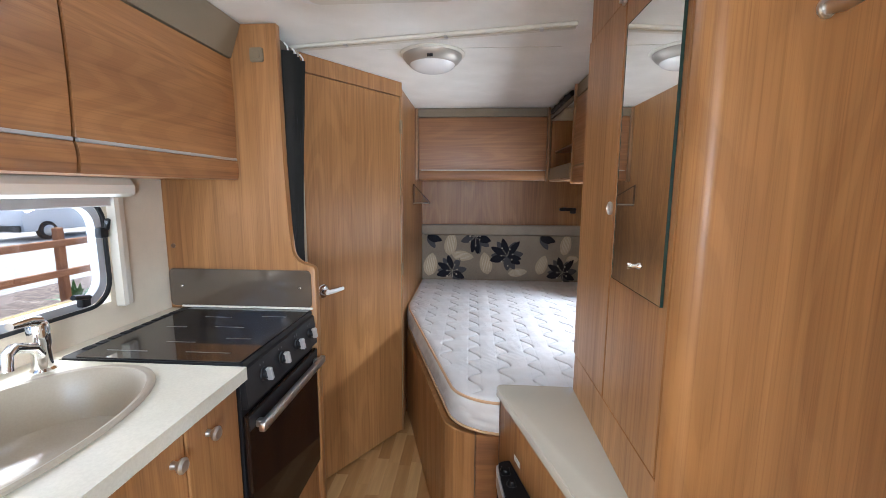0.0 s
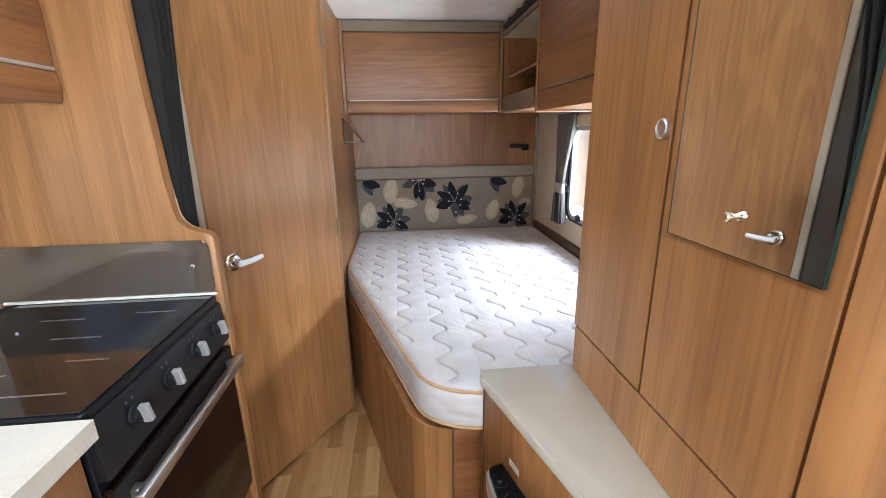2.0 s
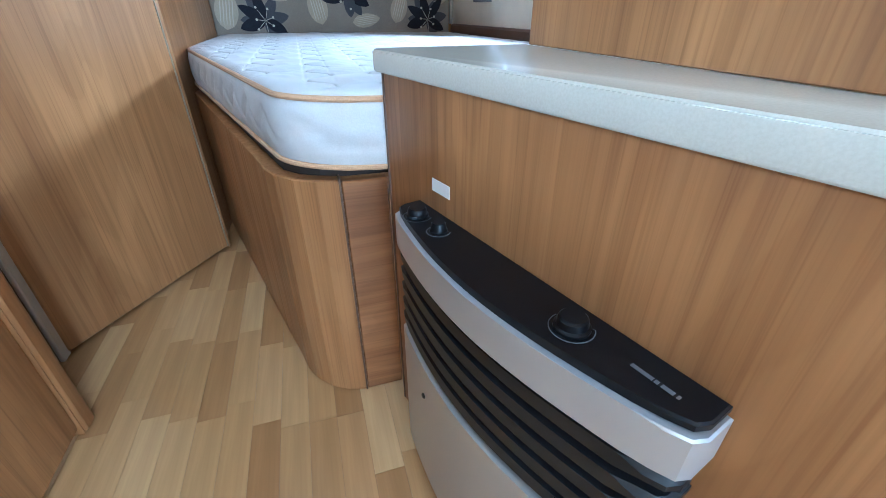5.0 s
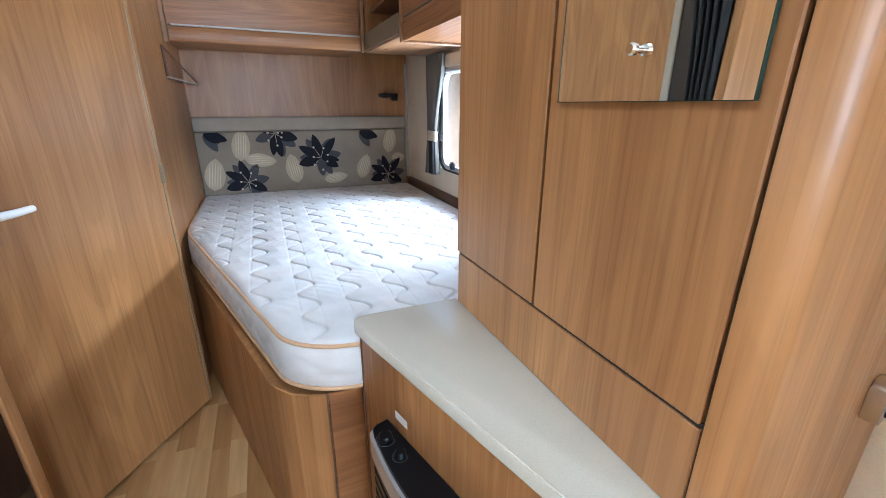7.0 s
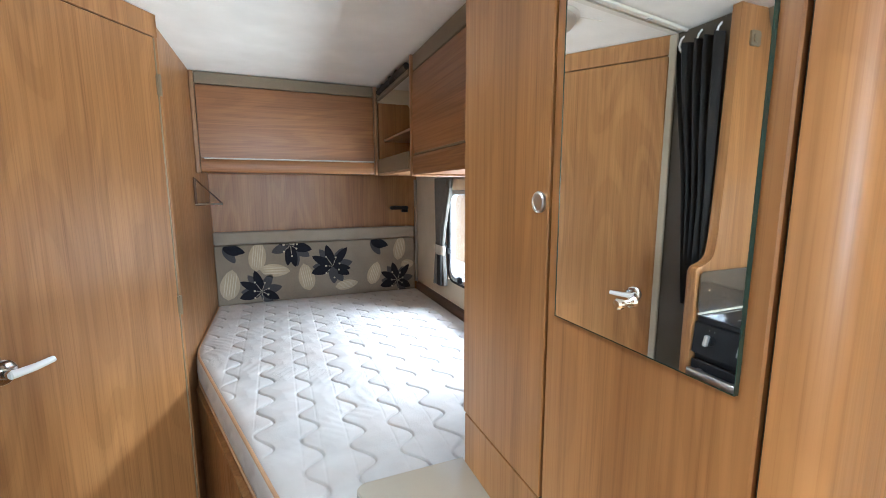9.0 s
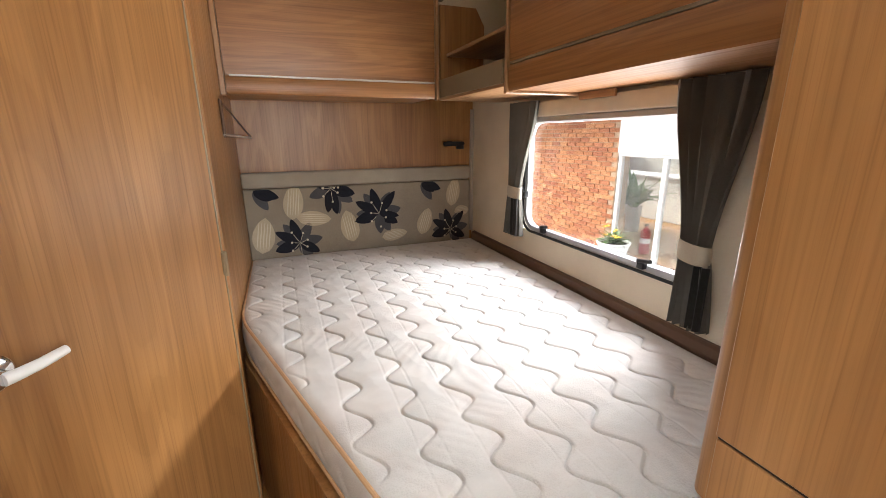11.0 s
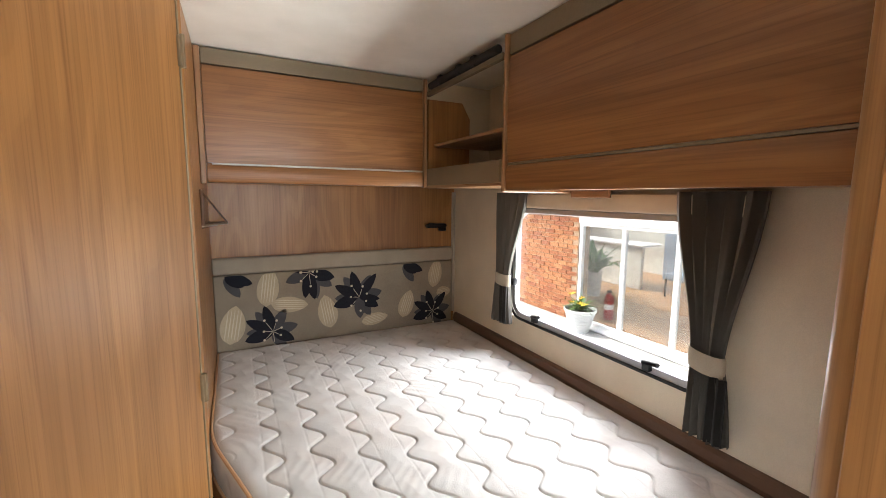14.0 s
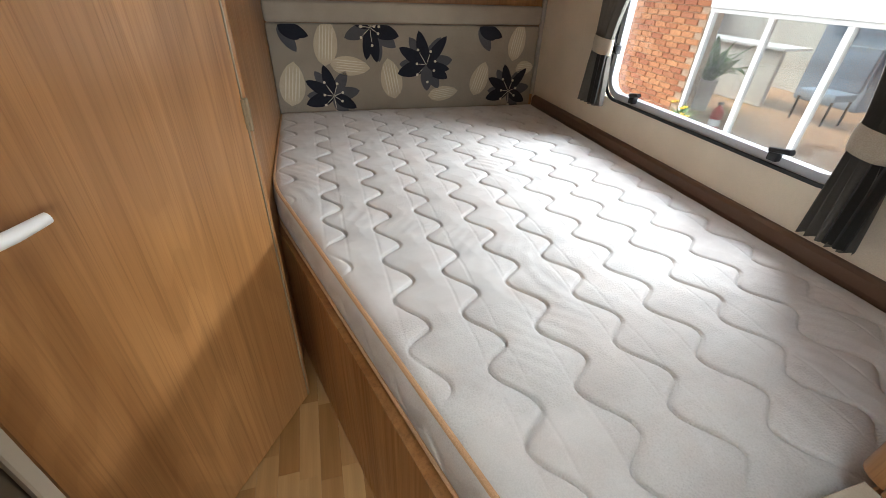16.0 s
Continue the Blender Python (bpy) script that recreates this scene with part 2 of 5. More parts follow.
def box(bm, x0, x1, y0, y1, z0, z1, b=0.002, seg=1, mi=0):
    vs = [bm.verts.new((x, y, z)) for x in (x0, x1) for y in (y0, y1) for z in (z0, z1)]
    fs = [bm.faces.new([vs[i] for i in q]) for q in ((0, 1, 3, 2), (4, 6, 7, 5), (0, 4, 5, 1), (2, 3, 7, 6), (0, 2, 6, 4), (1, 5, 7, 3))]
    for f in fs:
        f.material_index = mi
    if b:
        es = list({e for f in fs for e in f.edges})
        bmesh.ops.bevel(bm, geom=es, offset=b, segments=seg, profile=0.5, affect="EDGES", clamp_overlap=True)
    return bm


def bx(*a, **k):
    return box(bmesh.new(), *a, **k)


def prism(bm, pts, axis, a0, a1, b=0.0, seg=1, mi=0):
    """A polygon in the plane across that axis, drawn out from a0 to a1."""
    def at(p, a):
        return {"x": (a, p[0], p[1]), "y": (p[0], a, p[1]), "z": (p[0], p[1], a)}[axis]
    lo, hi = [bm.verts.new(at(p, a0)) for p in pts], [bm.verts.new(at(p, a1)) for p in pts]
    n = len(pts)
    caps = [bm.faces.new(lo[::-1]), bm.faces.new(hi)]
    fs = caps + [bm.faces.new((lo[i], lo[(i + 1) % n], hi[(i + 1) % n], hi[i])) for i in range(n)]
    for f in fs:
        f.material_index = mi
    if b:
        bmesh.ops.bevel(bm, geom=list({e for f in caps for e in f.edges}), offset=b, segments=seg, profile=0.5, affect="EDGES", clamp_overlap=True)
    return bm


def arc(cx, cy, r, a0, a1, n=6):
    return [(cx + r * math.cos(radians(a0 + (a1 - a0) * i / n)), cy + r * math.sin(radians(a0 + (a1 - a0) * i / n))) for i in range(n + 1)]


def rounded(u0, u1, v0, v1, r, n=6):
    return arc(u1 - r, v0 + r, r, -90, 0, n) + arc(u1 - r, v1 - r, r, 0, 90, n) + arc(u0 + r, v1 - r, r, 90, 180, n) + arc(u0 + r, v0 + r, r, 180, 270, n)


def ring(bm, outer, inner, axis, a0, a1, mi=0):
    def at(p, a):
        return bm.verts.new({"x": (a, p[0], p[1]), "y": (p[0], a, p[1]), "z": (p[0], p[1], a)}[axis])
    loops = [[at(p, a) for p in pts] for pts, a in ((outer, a0), (outer, a1), (inner, a1), (inner, a0))]
    n = len(outer)
    for k in range(4):
        p, q = loops[k], loops[(k + 1) % 4]
        for i in range(n):
            bm.faces.new((p[i], p[(i + 1) % n], q[(i + 1) % n], q[i])).material_index = mi
    return bm


def tube(bm, pts, r, n=10, closed=False, mi=0):
    pts = [Vector(p) for p in pts]
    rows, up = [], None
    for i, p in enumerate(pts):
        if closed:
            d = (pts[(i + 1) % len(pts)] - pts[i - 1]).normalized()
        else:
            d = (pts[min(i + 1, len(pts) - 1)] - pts[max(i - 1, 0)]).normalized()
        if up is None:
            up = d.orthogonal().normalized()
        up = (up - up.dot(d) * d).normalized()
        side, rr = d.cross(up), r(i / max(1, len(pts) - 1)) if callable(r) else r
        rows.append([bm.verts.new(p + rr * (math.cos(2 * math.pi * k / n) * up + math.sin(2 * math.pi * k / n) * side)) for k in range(n)])
    for i in range(len(rows) - (0 if closed else 1)):
        a, b = rows[i], rows[(i + 1) % len(rows)]
        for k in range(n):
            bm.faces.new((a[k], a[(k + 1) % n], b[(k + 1) % n], b[k])).material_index = mi
    if not closed:
        bm.faces.new(rows[0][::-1]).material_index = mi
        bm.faces.new(rows[-1]).material_index = mi
    return bm


def lathe(bm, profile, m, n=24, mi=0):
    """A profile of (radius, height) turned about the local z axis and set at m."""
    rows = [[bm.verts.new(m @ Vector((r * math.cos(2 * math.pi * k / n), r * math.sin(2 * math.pi * k / n), h))) for k in range(n)] for r, h in profile]
    for a, b in zip(rows, rows[1:]):
        for k in range(n):
            bm.faces.new((a[k], a[(k + 1) % n], b[(k + 1) % n], b[k])).material_index = mi
    bm.faces.new(rows[0][::-1]).material_index = mi
    bm.faces.new(rows[-1]).material_index = mi
    return bm


def facing(p, d):
    """A matrix at p whose z axis points along d."""
    return Matrix.Translation(p) @ Vector(d).to_track_quat("Z", "Y").to_matrix().to_4x4()


# ---- large structure ----
XL, XR, YR, YF, ZC = -0.925, 1.165, 3.50, -2.6, 2.03


def holed(bm, axis, a0, a1, u0, u1, z0, z1, holes):
    """A wall slab with rectangular openings (u0, u1, z0, z1), given in order along u."""
    def b(ua, ub, za, zb):
        if axis == "x":
            box(bm, a0, a1, ua, ub, za, zb, 0)
        else:
            box(bm, ua, ub, a0, a1, za, zb, 0)
    at = u0
    for ua, ub, za, zb in holes:
        b(at, ua, z0, z1)
        if za > z0:
            b(ua, ub, z0, za)
        b(ua, ub, zb, z1)
        at = ub
    b(at, u1, z0, z1)
    return bm


WIN_R = (1.90, 2.885, 0.885, 1.425)
WIN_L = (0.50, 1.30, 1.085, 1.425)
tagged(part("wall_right", holed(bmesh.new(), "x", XR, XR + 0.035, YF - 0.035, YR + 0.035, 0, ZC, [(-0.68, -0.08, 0.90, 1.86), WIN_R]), WALL), "cream textured vinyl side wall beside the bed", "wall", kind="structure")
tagged(part("wall_left", holed(bmesh.new(), "x", XL - 0.035, XL, YF - 0.035, YR + 0.035, 0, ZC, [WIN_L]), WALL), "cream vinyl side wall behind the kitchen worktop", "wall", kind="structure")
tagged(part("wall_rear", bx(XL, XR, YR, YR + 0.03, 0, ZC, b=0), WOOD_V), "walnut-effect panelled wall behind the headboard", "wall", kind="structure")
tagged(part("wall_front", holed(bmesh.new(), "y", YF - 0.03, YF, XL, XR, 0, ZC, [(-0.40, 0.42, 1.05, 1.75)]), WALL), "cream front wall with a wide window opening", "wall", kind="structure")
# unseen slab added to keep the lounge lamp off the wardrobe end panel
tagged(part("bulkhead", bx(0.80, XR - 0.001, -0.385, -0.35, 0.0, ZC - 0.001, b=0), WALL), "unseen cream light-blocking wall added forward of the entrance", "wall", kind="structure")
cb = bmesh.new()
SKY = (-0.19, 0.15, 0.95, 1.32)
for a in ((XL - 0.03, XR + 0.03, YF - 0.03, SKY[2]), (XL - 0.03, XR + 0.03, SKY[3], YR + 0.03), (XL - 0.03, SKY[0], SKY[2], SKY[3]), (SKY[1], XR + 0.03, SKY[2], SKY[3])):
    box(cb, *a, ZC, ZC + 0.04, 0)
tagged(part("ceiling", cb, CEIL), "cream vinyl caravan ceiling with a roof light opening", "ceiling", kind="structure")

# ---- bathroom corner ----
HX, HY, DX, DY = -0.152, 2.37, -0.495, 1.858
bw = bmesh.new()
box(bw, -0.198, -0.167, 2.385, YR - 0.002, 0, ZC - 0.002, 0.001)
tagged(part("bathroom_side_wall", bw, WOOD_V), "walnut-effect partition between bathroom and bed", "wall", kind="structure")
DU = Vector((HX - DX, HY - DY, 0)).normalized()
DN = Vector((DU.y, -DU.x, 0))
DW = math.hypot(HX - DX, HY - DY)
DM = Matrix(((DU.x, -DN.x, 0, DX), (DU.y, -DN.y, 0, DY), (0, 0, 1, 0), (0, 0, 0, 1)))


def turned(bm, m):
    bmesh.ops.transform(bm, matrix=m, verts=bm.verts)
    return bm


hb = bmesh.new()
box(hb, -0.01, DW + 0.02, 0.0, 0.03, 1.952, ZC - 0.003, 0.002)
tagged(part("door_header", turned(hb, DM), WOOD_V), "walnut-effect panel above the bathroom door", "wall panel", kind="structure")
jb = bmesh.new()
box(jb, DW + 0.003, DW + 0.018, 0.0, 0.035, 0, ZC - 0.004, 0.003)
tagged(part("door_post", turned(jb, DM), WOOD_V), "walnut-effect post at the door hinge", "door frame", kind="structure")
JAMB = material("dark_olive_paint", (0.075, 0.058, 0.036), 0.45)[0]
BRONZE = material("bronze_trim", (0.27, 0.205, 0.125), 0.4, 0.3)[0]
JAMB_STRIP = material("cream_edge_strip", (0.42, 0.36, 0.26), 0.4)[0]
js = bmesh.new()
box(js, -0.535, -0.505, 1.60, 1.862, 0, ZC - 0.003, 0.003)
js2 = bx(-0.5048, -0.492, 1.832, 1.868, 0, ZC - 0.005, b=0.003)
tagged(part("door_jamb", js, JAMB), "dark olive painted jamb beside the bathroom door", "door frame", kind="structure")
tagged(part("jamb_strip", js2, JAMB_STRIP), "cream edge strip on the bathroom door jamb", "door frame", kind="structure")
door = thing("door_1", (DX, DY, 0), "closed walnut-effect bathroom door with a white lever handle", "door", kind="structure")
part("door_panel", turned(bx(0.004, DW - 0.002, -0.004, 0.026, 0.012, 1.947, b=0.003), DM), WOOD_V, door)
part("door_edge", turned(bx(DW - 0.002, DW + 0.0015, -0.0055, 0.02, 0.012, 1.945, b=0.001), DM), BRONZE, door, "thin bronze edge strip")
for z in (1.001, 1.79):
    hg = bmesh.new()
    box(hg, DW - 0.008, DW + 0.008, -0.011, -0.002, z - 0.034, z + 0.034, 0.003, 2)
    tube(hg, [(DW, -0.012, z - 0.036), (DW, -0.012, z + 0.036)], 0.005, 8)
    part("hinge", turned(hg, DM), BRONZE, door, "slim bronze hinge")
HZ = 0.976
rose = lathe(bmesh.new(), [(0.033, 0), (0.033, 0.006), (0.028, 0.011), (0.013, 0.013), (0.012, 0.04)], DM @ facing((0.075, -0.004, HZ), (0, -1, 0)), 28)
handle = part("door_handle", rose, CHROME, door, "round chrome rose with a white lever", True)
lev = bmesh.new()
tube(lev, [DM @ Vector(p) for p in ((0.070, -0.045, HZ), (0.085, -0.047, HZ), (0.12, -0.048, HZ + 0.001), (0.148, -0.046, HZ + 0.003), (0.165, -0.044, HZ + 0.004))], lambda k: 0.0115 - 0.003 * k, 12)
part("lever", lev, WHITE, handle, "white plastic lever", True)

# partition at the kitchen's end, its edge cut back in a curve
pp = [(XL, 0), (-0.352, 0), (-0.342, 0.01), (-0.342, 1.145)] + arc(-0.362, 1.145, 0.02, 0, 90, 4) + [(-0.372, 1.167)] + arc(-0.372, 1.227, 0.06, 270, 188, 7) + [(-0.436, 1.30), (-0.445, 1.55), (-0.45, ZC - 0.003), (XL, ZC - 0.003)]
tagged(part("partition", prism(bmesh.new(), pp, "y", 1.562, 1.596, 0.006, 2), WOOD_V, smooth=True), "walnut-effect end panel of the kitchen with a curved cut-back edge", "partition", kind="structure")
sw = thing("light_switch", (-0.52, 1.562, 1.92), "small square taupe switch plate on the wooden panel", "switch")
part("plate", prism(bmesh.new(), rounded(-0.545, -0.497, 1.897, 1.945, 0.006), "y", 1.555, 1.562, 0.0015), FASCIA, sw)
part("rocker", prism(bmesh.new(), rounded(-0.534, -0.508, 1.908, 1.934, 0.004), "y", 1.551, 1.5545, 0.001), FASCIA, sw, "taupe rocker")
vc = thing("vent_cap", (-0.87, 1.562, 1.24), "small brown round cap on the wooden panel", "cap")
part("cap", lathe(bmesh.new(), [(0.009, 0), (0.009, 0.002), (0.006, 0.004)], facing((-0.895, 1.562, 1.235), (0, -1, 0)), 16), BROWNRAIL, vc)


def hanging_curtain(name, base, span_top, span_mid, span_low, z0, zm, z1, plane, depth, folds, label, mat, axis="y"):
    """A gathered curtain: widths (a, b) at top, tie and foot."""
    bm, rows, nz, nu = bmesh.new(), [], 40, folds * 10
    for side in (0, 1):
        grid = []
        for i in range(nz + 1):
            z = z1 + (z0 - z1) * i / nz
            if z >= zm:
                k = (z1 - z) / (z1 - zm)
                k = k * k * (3 - 2 * k) * 0.75 + k * 0.25
                a, b = (span_top[j] + (span_mid[j] - span_top[j]) * k for j in (0, 1))
                amp = depth * (1 - 0.45 * k)
            else:
                k = (zm - z) / (zm - z0)
                k = k ** 0.7
                a, b = (span_mid[j] + (span_low[j] - span_mid[j]) * k for j in (0, 1))
                amp = depth * (0.55 + 0.45 * k)
            row = []
            for u in range(nu + 1):
                s = u / nu
                w = math.sin(s * folds * 2 * math.pi + 0.7 * math.sin(3 * s + z * 3)) * amp + 0.3 * amp * math.sin(s * folds * 4.7 * math.pi + z * 5)
                c, d = a + (b - a) * s, plane + w + (0.0025 if side else 0)
                row.append(bm.verts.new((d, c, z) if axis == "y" else (c, d, z)))
            grid.append(row)
        for i in range(nz):
            for u in range(nu):
                bm.faces.new((grid[i][u], grid[i][u + 1], grid[i + 1][u + 1], grid[i + 1][u]))
        rows.append(grid)
    f, g = rows
    for i in range(nz):
        for u in (0, nu):
            bm.faces.new((f[i][u], f[i + 1][u], g[i + 1][u], g[i][u]))
    for u in range(nu):
        for i in (0, nz):
            bm.faces.new((f[i][u], f[i][u + 1], g[i][u + 1], g[i][u]))
    t = thing(name, base, label, "curtain")
    part("cloth", bm, mat, t, "", True)
    return t


c1 = hanging_curtain("partition_curtain", (-0.43, 1.7, 1.0), (1.615, 1.785), (1.612, 1.715), (1.612, 1.69), 1.0, 1.32, 1.955, -0.448, 0.022, 4, "dark charcoal curtain gathered beside the bathroom door", DARKCLOTH, "y")
for i in range(3):
    hk = bmesh.new()
    y = 1.63 + 0.07 * i
    tube(hk, [(-0.445, y, 1.93), (-0.438, y + 0.004, 1.95), (-0.44, y, 1.972), (-0.45, y - 0.003, 1.985)], 0.0035, 6)
    part("curtain_hook", hk, WHITE, c1, "white plastic hook", True)

# ---- ceiling fittings ----
rail = thing("curtain_track", (0.07, 1.62, ZC), "cream plastic curtain track across the ceiling", "curtain track")
TM = Matrix.Translation((0.07, 1.70, ZC)) @ pose(0, 0, 0, 0, 0, math.degrees(math.atan2(-0.19, 1.14)))
part("track", turned(bx(-0.575, 0.54, -0.006, 0.007, -0.014, -0.001, b=0.003), TM), CREAM, rail)
part("track_strip", turned(bx(-0.575, 0.535, 0.035, 0.058, -0.007, -0.001, b=0.002), TM), CREAM, rail, "cream cover strip")
for x in (-0.34, 0.065, 0.41):
    part("glider", turned(bx(x, x + 0.014, -0.011, 0.012, -0.022, -0.0145, b=0.002), TM), STEEL, rail, "small metal glider")
tagged(part("ceiling_seam", bx(-0.15, 0.60, 1.86, 1.864, ZC - 0.002, ZC - 0.0005, b=0), CREAM), "thin joint strip of the ceiling panels", "trim", kind="structure")
LX, LY = 0.068, 1.935
lamp = thing("ceiling_light", (LX, LY, ZC), "round ceiling light with champagne rim and frosted cover", "ceiling light")
down = facing((LX, LY, ZC - 0.001), (0, 0, -1))
part("base_ring", lathe(bmesh.new(), [(0.140, 0), (0.140, 0.004), (0.135, 0.008), (0.131, 0.009)], down, 48), CREAM, lamp, "cream base ring", True)
part("rim", lathe(bmesh.new(), [(0.128, 0.0095), (0.126, 0.018), (0.114, 0.033), (0.102, 0.042), (0.098, 0.044)], down, 48), BEIGE_METAL, lamp, "satin champagne rim", True)
part("diffuser", lathe(bmesh.new(), [(0.097, 0.0445), (0.091, 0.054), (0.073, 0.064), (0.044, 0.071), (0.015, 0.073)], down, 48), FROST, lamp, "frosted white glass cover", True)
part("switch", turned(bx(-0.012, 0.012, -0.006, 0.006, 0, 0.006, b=0.001), facing((LX, LY - 0.114, ZC - 0.036), (0, -0.65, -0.75))), BLACK, lamp, "tiny black rocker switch")

rl = thing("roof_light", (-0.02, 1.135, ZC), "white framed roof light with a clear acrylic dome", "skylight")
o, i2 = rounded(-0.27, 0.225, 0.86, 1.385, 0.03), rounded(-0.185, 0.145, 0.955, 1.315, 0.03)
part("frame", ring(bmesh.new(), o, i2, "z", ZC - 0.022, ZC + 0.0), WHITE, rl, "", True)
o2 = rounded(-0.235, 0.19, 0.90, 1.36, 0.03)
part("inner_frame", ring(bmesh.new(), o2, i2, "z", ZC - 0.034, ZC - 0.0225), CREAM, rl, "cream inner frame", True)
part("shaft", ring(bmesh.new(), rounded(-0.188, 0.148, 0.952, 1.318, 0.03), i2, "z", ZC + 0.0005, ZC + 0.10), WHITE, rl)
dome = part("dome", bx(-0.188, 0.148, 0.952, 1.318, ZC + 0.101, ZC + 0.106, b=0), SKYGLASS, rl, "clear acrylic dome")
dome.visible_shadow = False
for sx in (-0.215, 0.165):
    part("blind_catch", bx(sx, sx + 0.012, 1.10, 1.17, ZC - 0.044, ZC - 0.0345, b=0.003), WHITE, rl)

# ---- rear lockers, shelf and headboard ----
def locker_face(bm, axis, a, u0, u1, z0, z1, sgn):
    """A flap door: the face bulges and has a grip groove near its foot."""
    n = 14
    pts = []
    for i in range(n + 1):
        z = z0 + (z1 - z0) * i / n
        pts.append((a + sgn * (0.005 * math.sin(math.pi * i / n) ** 0.8), z))
    pts += [(a - sgn * 0.016, z1), (a - sgn * 0.016, z0)]
    return prism(bm, pts, axis, u0, u1, 0.002)


rlk = thing("overhead_locker", (0.32, 3.3, 1.50), "walnut-effect overhead locker above the bed head, closed", "locker")
part("body", bx(-0.165, 0.783, 3.118, 3.498, 1.528, ZC - 0.004, b=0.002), WOOD_X, rlk)
part("end_panel", bx(-0.166, -0.145, 3.085, 3.117, 1.514, ZC - 0.006, b=0.003), WOOD_EDGE, rlk)
part("end_panel", bx(0.772, 0.790, 3.085, 3.117, 1.516, ZC - 0.006, b=0.003), WOOD_EDGE, rlk)
part("fascia", bx(-0.144, 0.771, 3.098, 3.117, 1.966, ZC - 0.005, b=0.002), FASCIA, rlk, "taupe vinyl fascia")
part("door", locker_face(bmesh.new(), "x", 3.095, -0.141, 0.768, 1.597, 1.957, -1), WOOD_X, rlk, "", True)
part("lower_lip", locker_face(bmesh.new(), "x", 3.093, -0.141, 0.768, 1.521, 1.588, -1), WOOD_X, rlk, "", True)
part("grip_strip", bx(-0.125, 0.767, 3.084, 3.10, 1.589, 1.596, b=0.001), BEIGE_METAL, rlk, "slim metal grip strip")

cs = thing("corner_shelf", (0.98, 2.8, 1.52), "open walnut-effect corner shelf with one empty board", "shelf")
part("bottom", bx(0.80, 1.163, 2.4775, 3.116, 1.514, 1.531, b=0.002), WOOD_PLAIN, cs)
part("front_lip", bx(0.792, 0.806, 2.4775, 3.112, 1.526, 1.606, b=0.002), FASCIA, cs, "taupe vinyl lip")
part("end_panel", prism(bmesh.new(), [(0.80, 1.532), (1.03, 1.532), (1.03, 1.86), (0.985, 1.935), (0.80, 1.935)], "y", 3.092, 3.116, 0.002), WOOD_V, cs)
part("niche_back", bx(0.80, 1.163, 3.1165, 3.125, 1.532, ZC - 0.006, b=0), WALL, cs, "cream back of the shelf")
part("board", bx(0.83, 1.163, 2.4775, 3.0915, 1.712, 1.726, b=0.002), WOOD_PLAIN, cs)
part("top_rail", bx(0.795, 0.815, 2.4775, 3.112, 1.95, 1.97, b=0.002), FASCIA, cs, "taupe vinyl rail")
bt = thing("blind_tube", (0.80, 2.8, 1.98), "black rolled tube clipped above the corner shelf", "tube")
part("tube", tube(bmesh.new(), [(0.80, 2.51, 1.99), (0.80, 3.07, 1.99)], 0.016, 12), RUBBER, bt, "", True)
for y in (2.66, 2.78, 2.95):
    part("clip", bx(0.788, 0.826, y, y + 0.03, 1.971, 2.013, b=0.003), BLACK, bt)

rk = thing("overhead_locker", (0.99, 2.0, 1.49), "long walnut-effect overhead locker above the window, closed", "locker")
part("body", bx(0.828, 1.163, 1.476, 2.459, 1.502, ZC - 0.006, b=0.002), WOOD_Y, rk)
part("end_panel", bx(0.80, 1.162, 2.460, 2.477, 1.490, ZC - 0.002, b=0.004), WOOD_EDGE, rk)
part("fascia", bx(0.812, 0.8275, 1.476, 2.459, 1.958, ZC - 0.005, b=0.002), FASCIA, rk, "taupe vinyl fascia")
part("door", locker_face(bmesh.new(), "y", 0.812, 1.477, 2.456, 1.594, 1.950, -1), WOOD_Y, rk, "", True)
part("lower_lip", locker_face(bmesh.new(), "y", 0.811, 1.477, 2.456, 1.497, 1.583, -1), WOOD_Y, rk, "", True)
part("grip_strip", bx(0.808, 0.818, 1.48, 2.45, 1.585, 1.5925, b=0.001), FASCIA, rk, "slim grip strip")
part("valance", bx(1.114, 1.127, 2.27, 2.455, 1.474, 1.501, b=0.002), WOOD_PLAIN, rk)

hbd = thing("headboard", (0.48, 3.49, 0.68), "padded taupe headboard with navy flower and cream leaf print", "headboard")
part("pad", bx(-0.1665, 1.138, 3.470, 3.498, 0.62, 1.082, b=0.010, seg=3), TAUPE, hbd, "", True)
part("top_band", bx(-0.1665, 1.138, 3.460, 3.498, 1.085, 1.168, b=0.014, seg=4), BAND, hbd, "plain taupe padded top band", True)


def petal(bm, c, ang, length, width, mi, lift, clip=1.079, ribs=0):
    """A flat leaf shape on the headboard, pointing along ang from c."""
    n, ca, sa = 10, math.cos(radians(ang)), math.sin(radians(ang))
    up, lo = [], []
    for i in range(n + 1):
        s = i / n
        w = width * (math.sin(math.pi * s ** 0.85) ** 0.65 if 0 < s < 1 else 0)
        for side, out in ((1, up), (-1, lo)):
            x, z = c[0] + ca * s * length - sa * w / 2 * side, c[1] + sa * s * length + ca * w / 2 * side
            out.append((max(-0.158, min(1.130, x)), max(0.64, min(clip, z))))
    y = 3.4695 - lift
    for i in range(n):
        q = [up[i], up[i + 1], lo[i + 1], lo[i]]
        f = [bm.verts.new((x, y, z)) for x, z in q]
        try:
            bm.faces.new(f).material_index = mi
        except ValueError:
            pass
    return bm


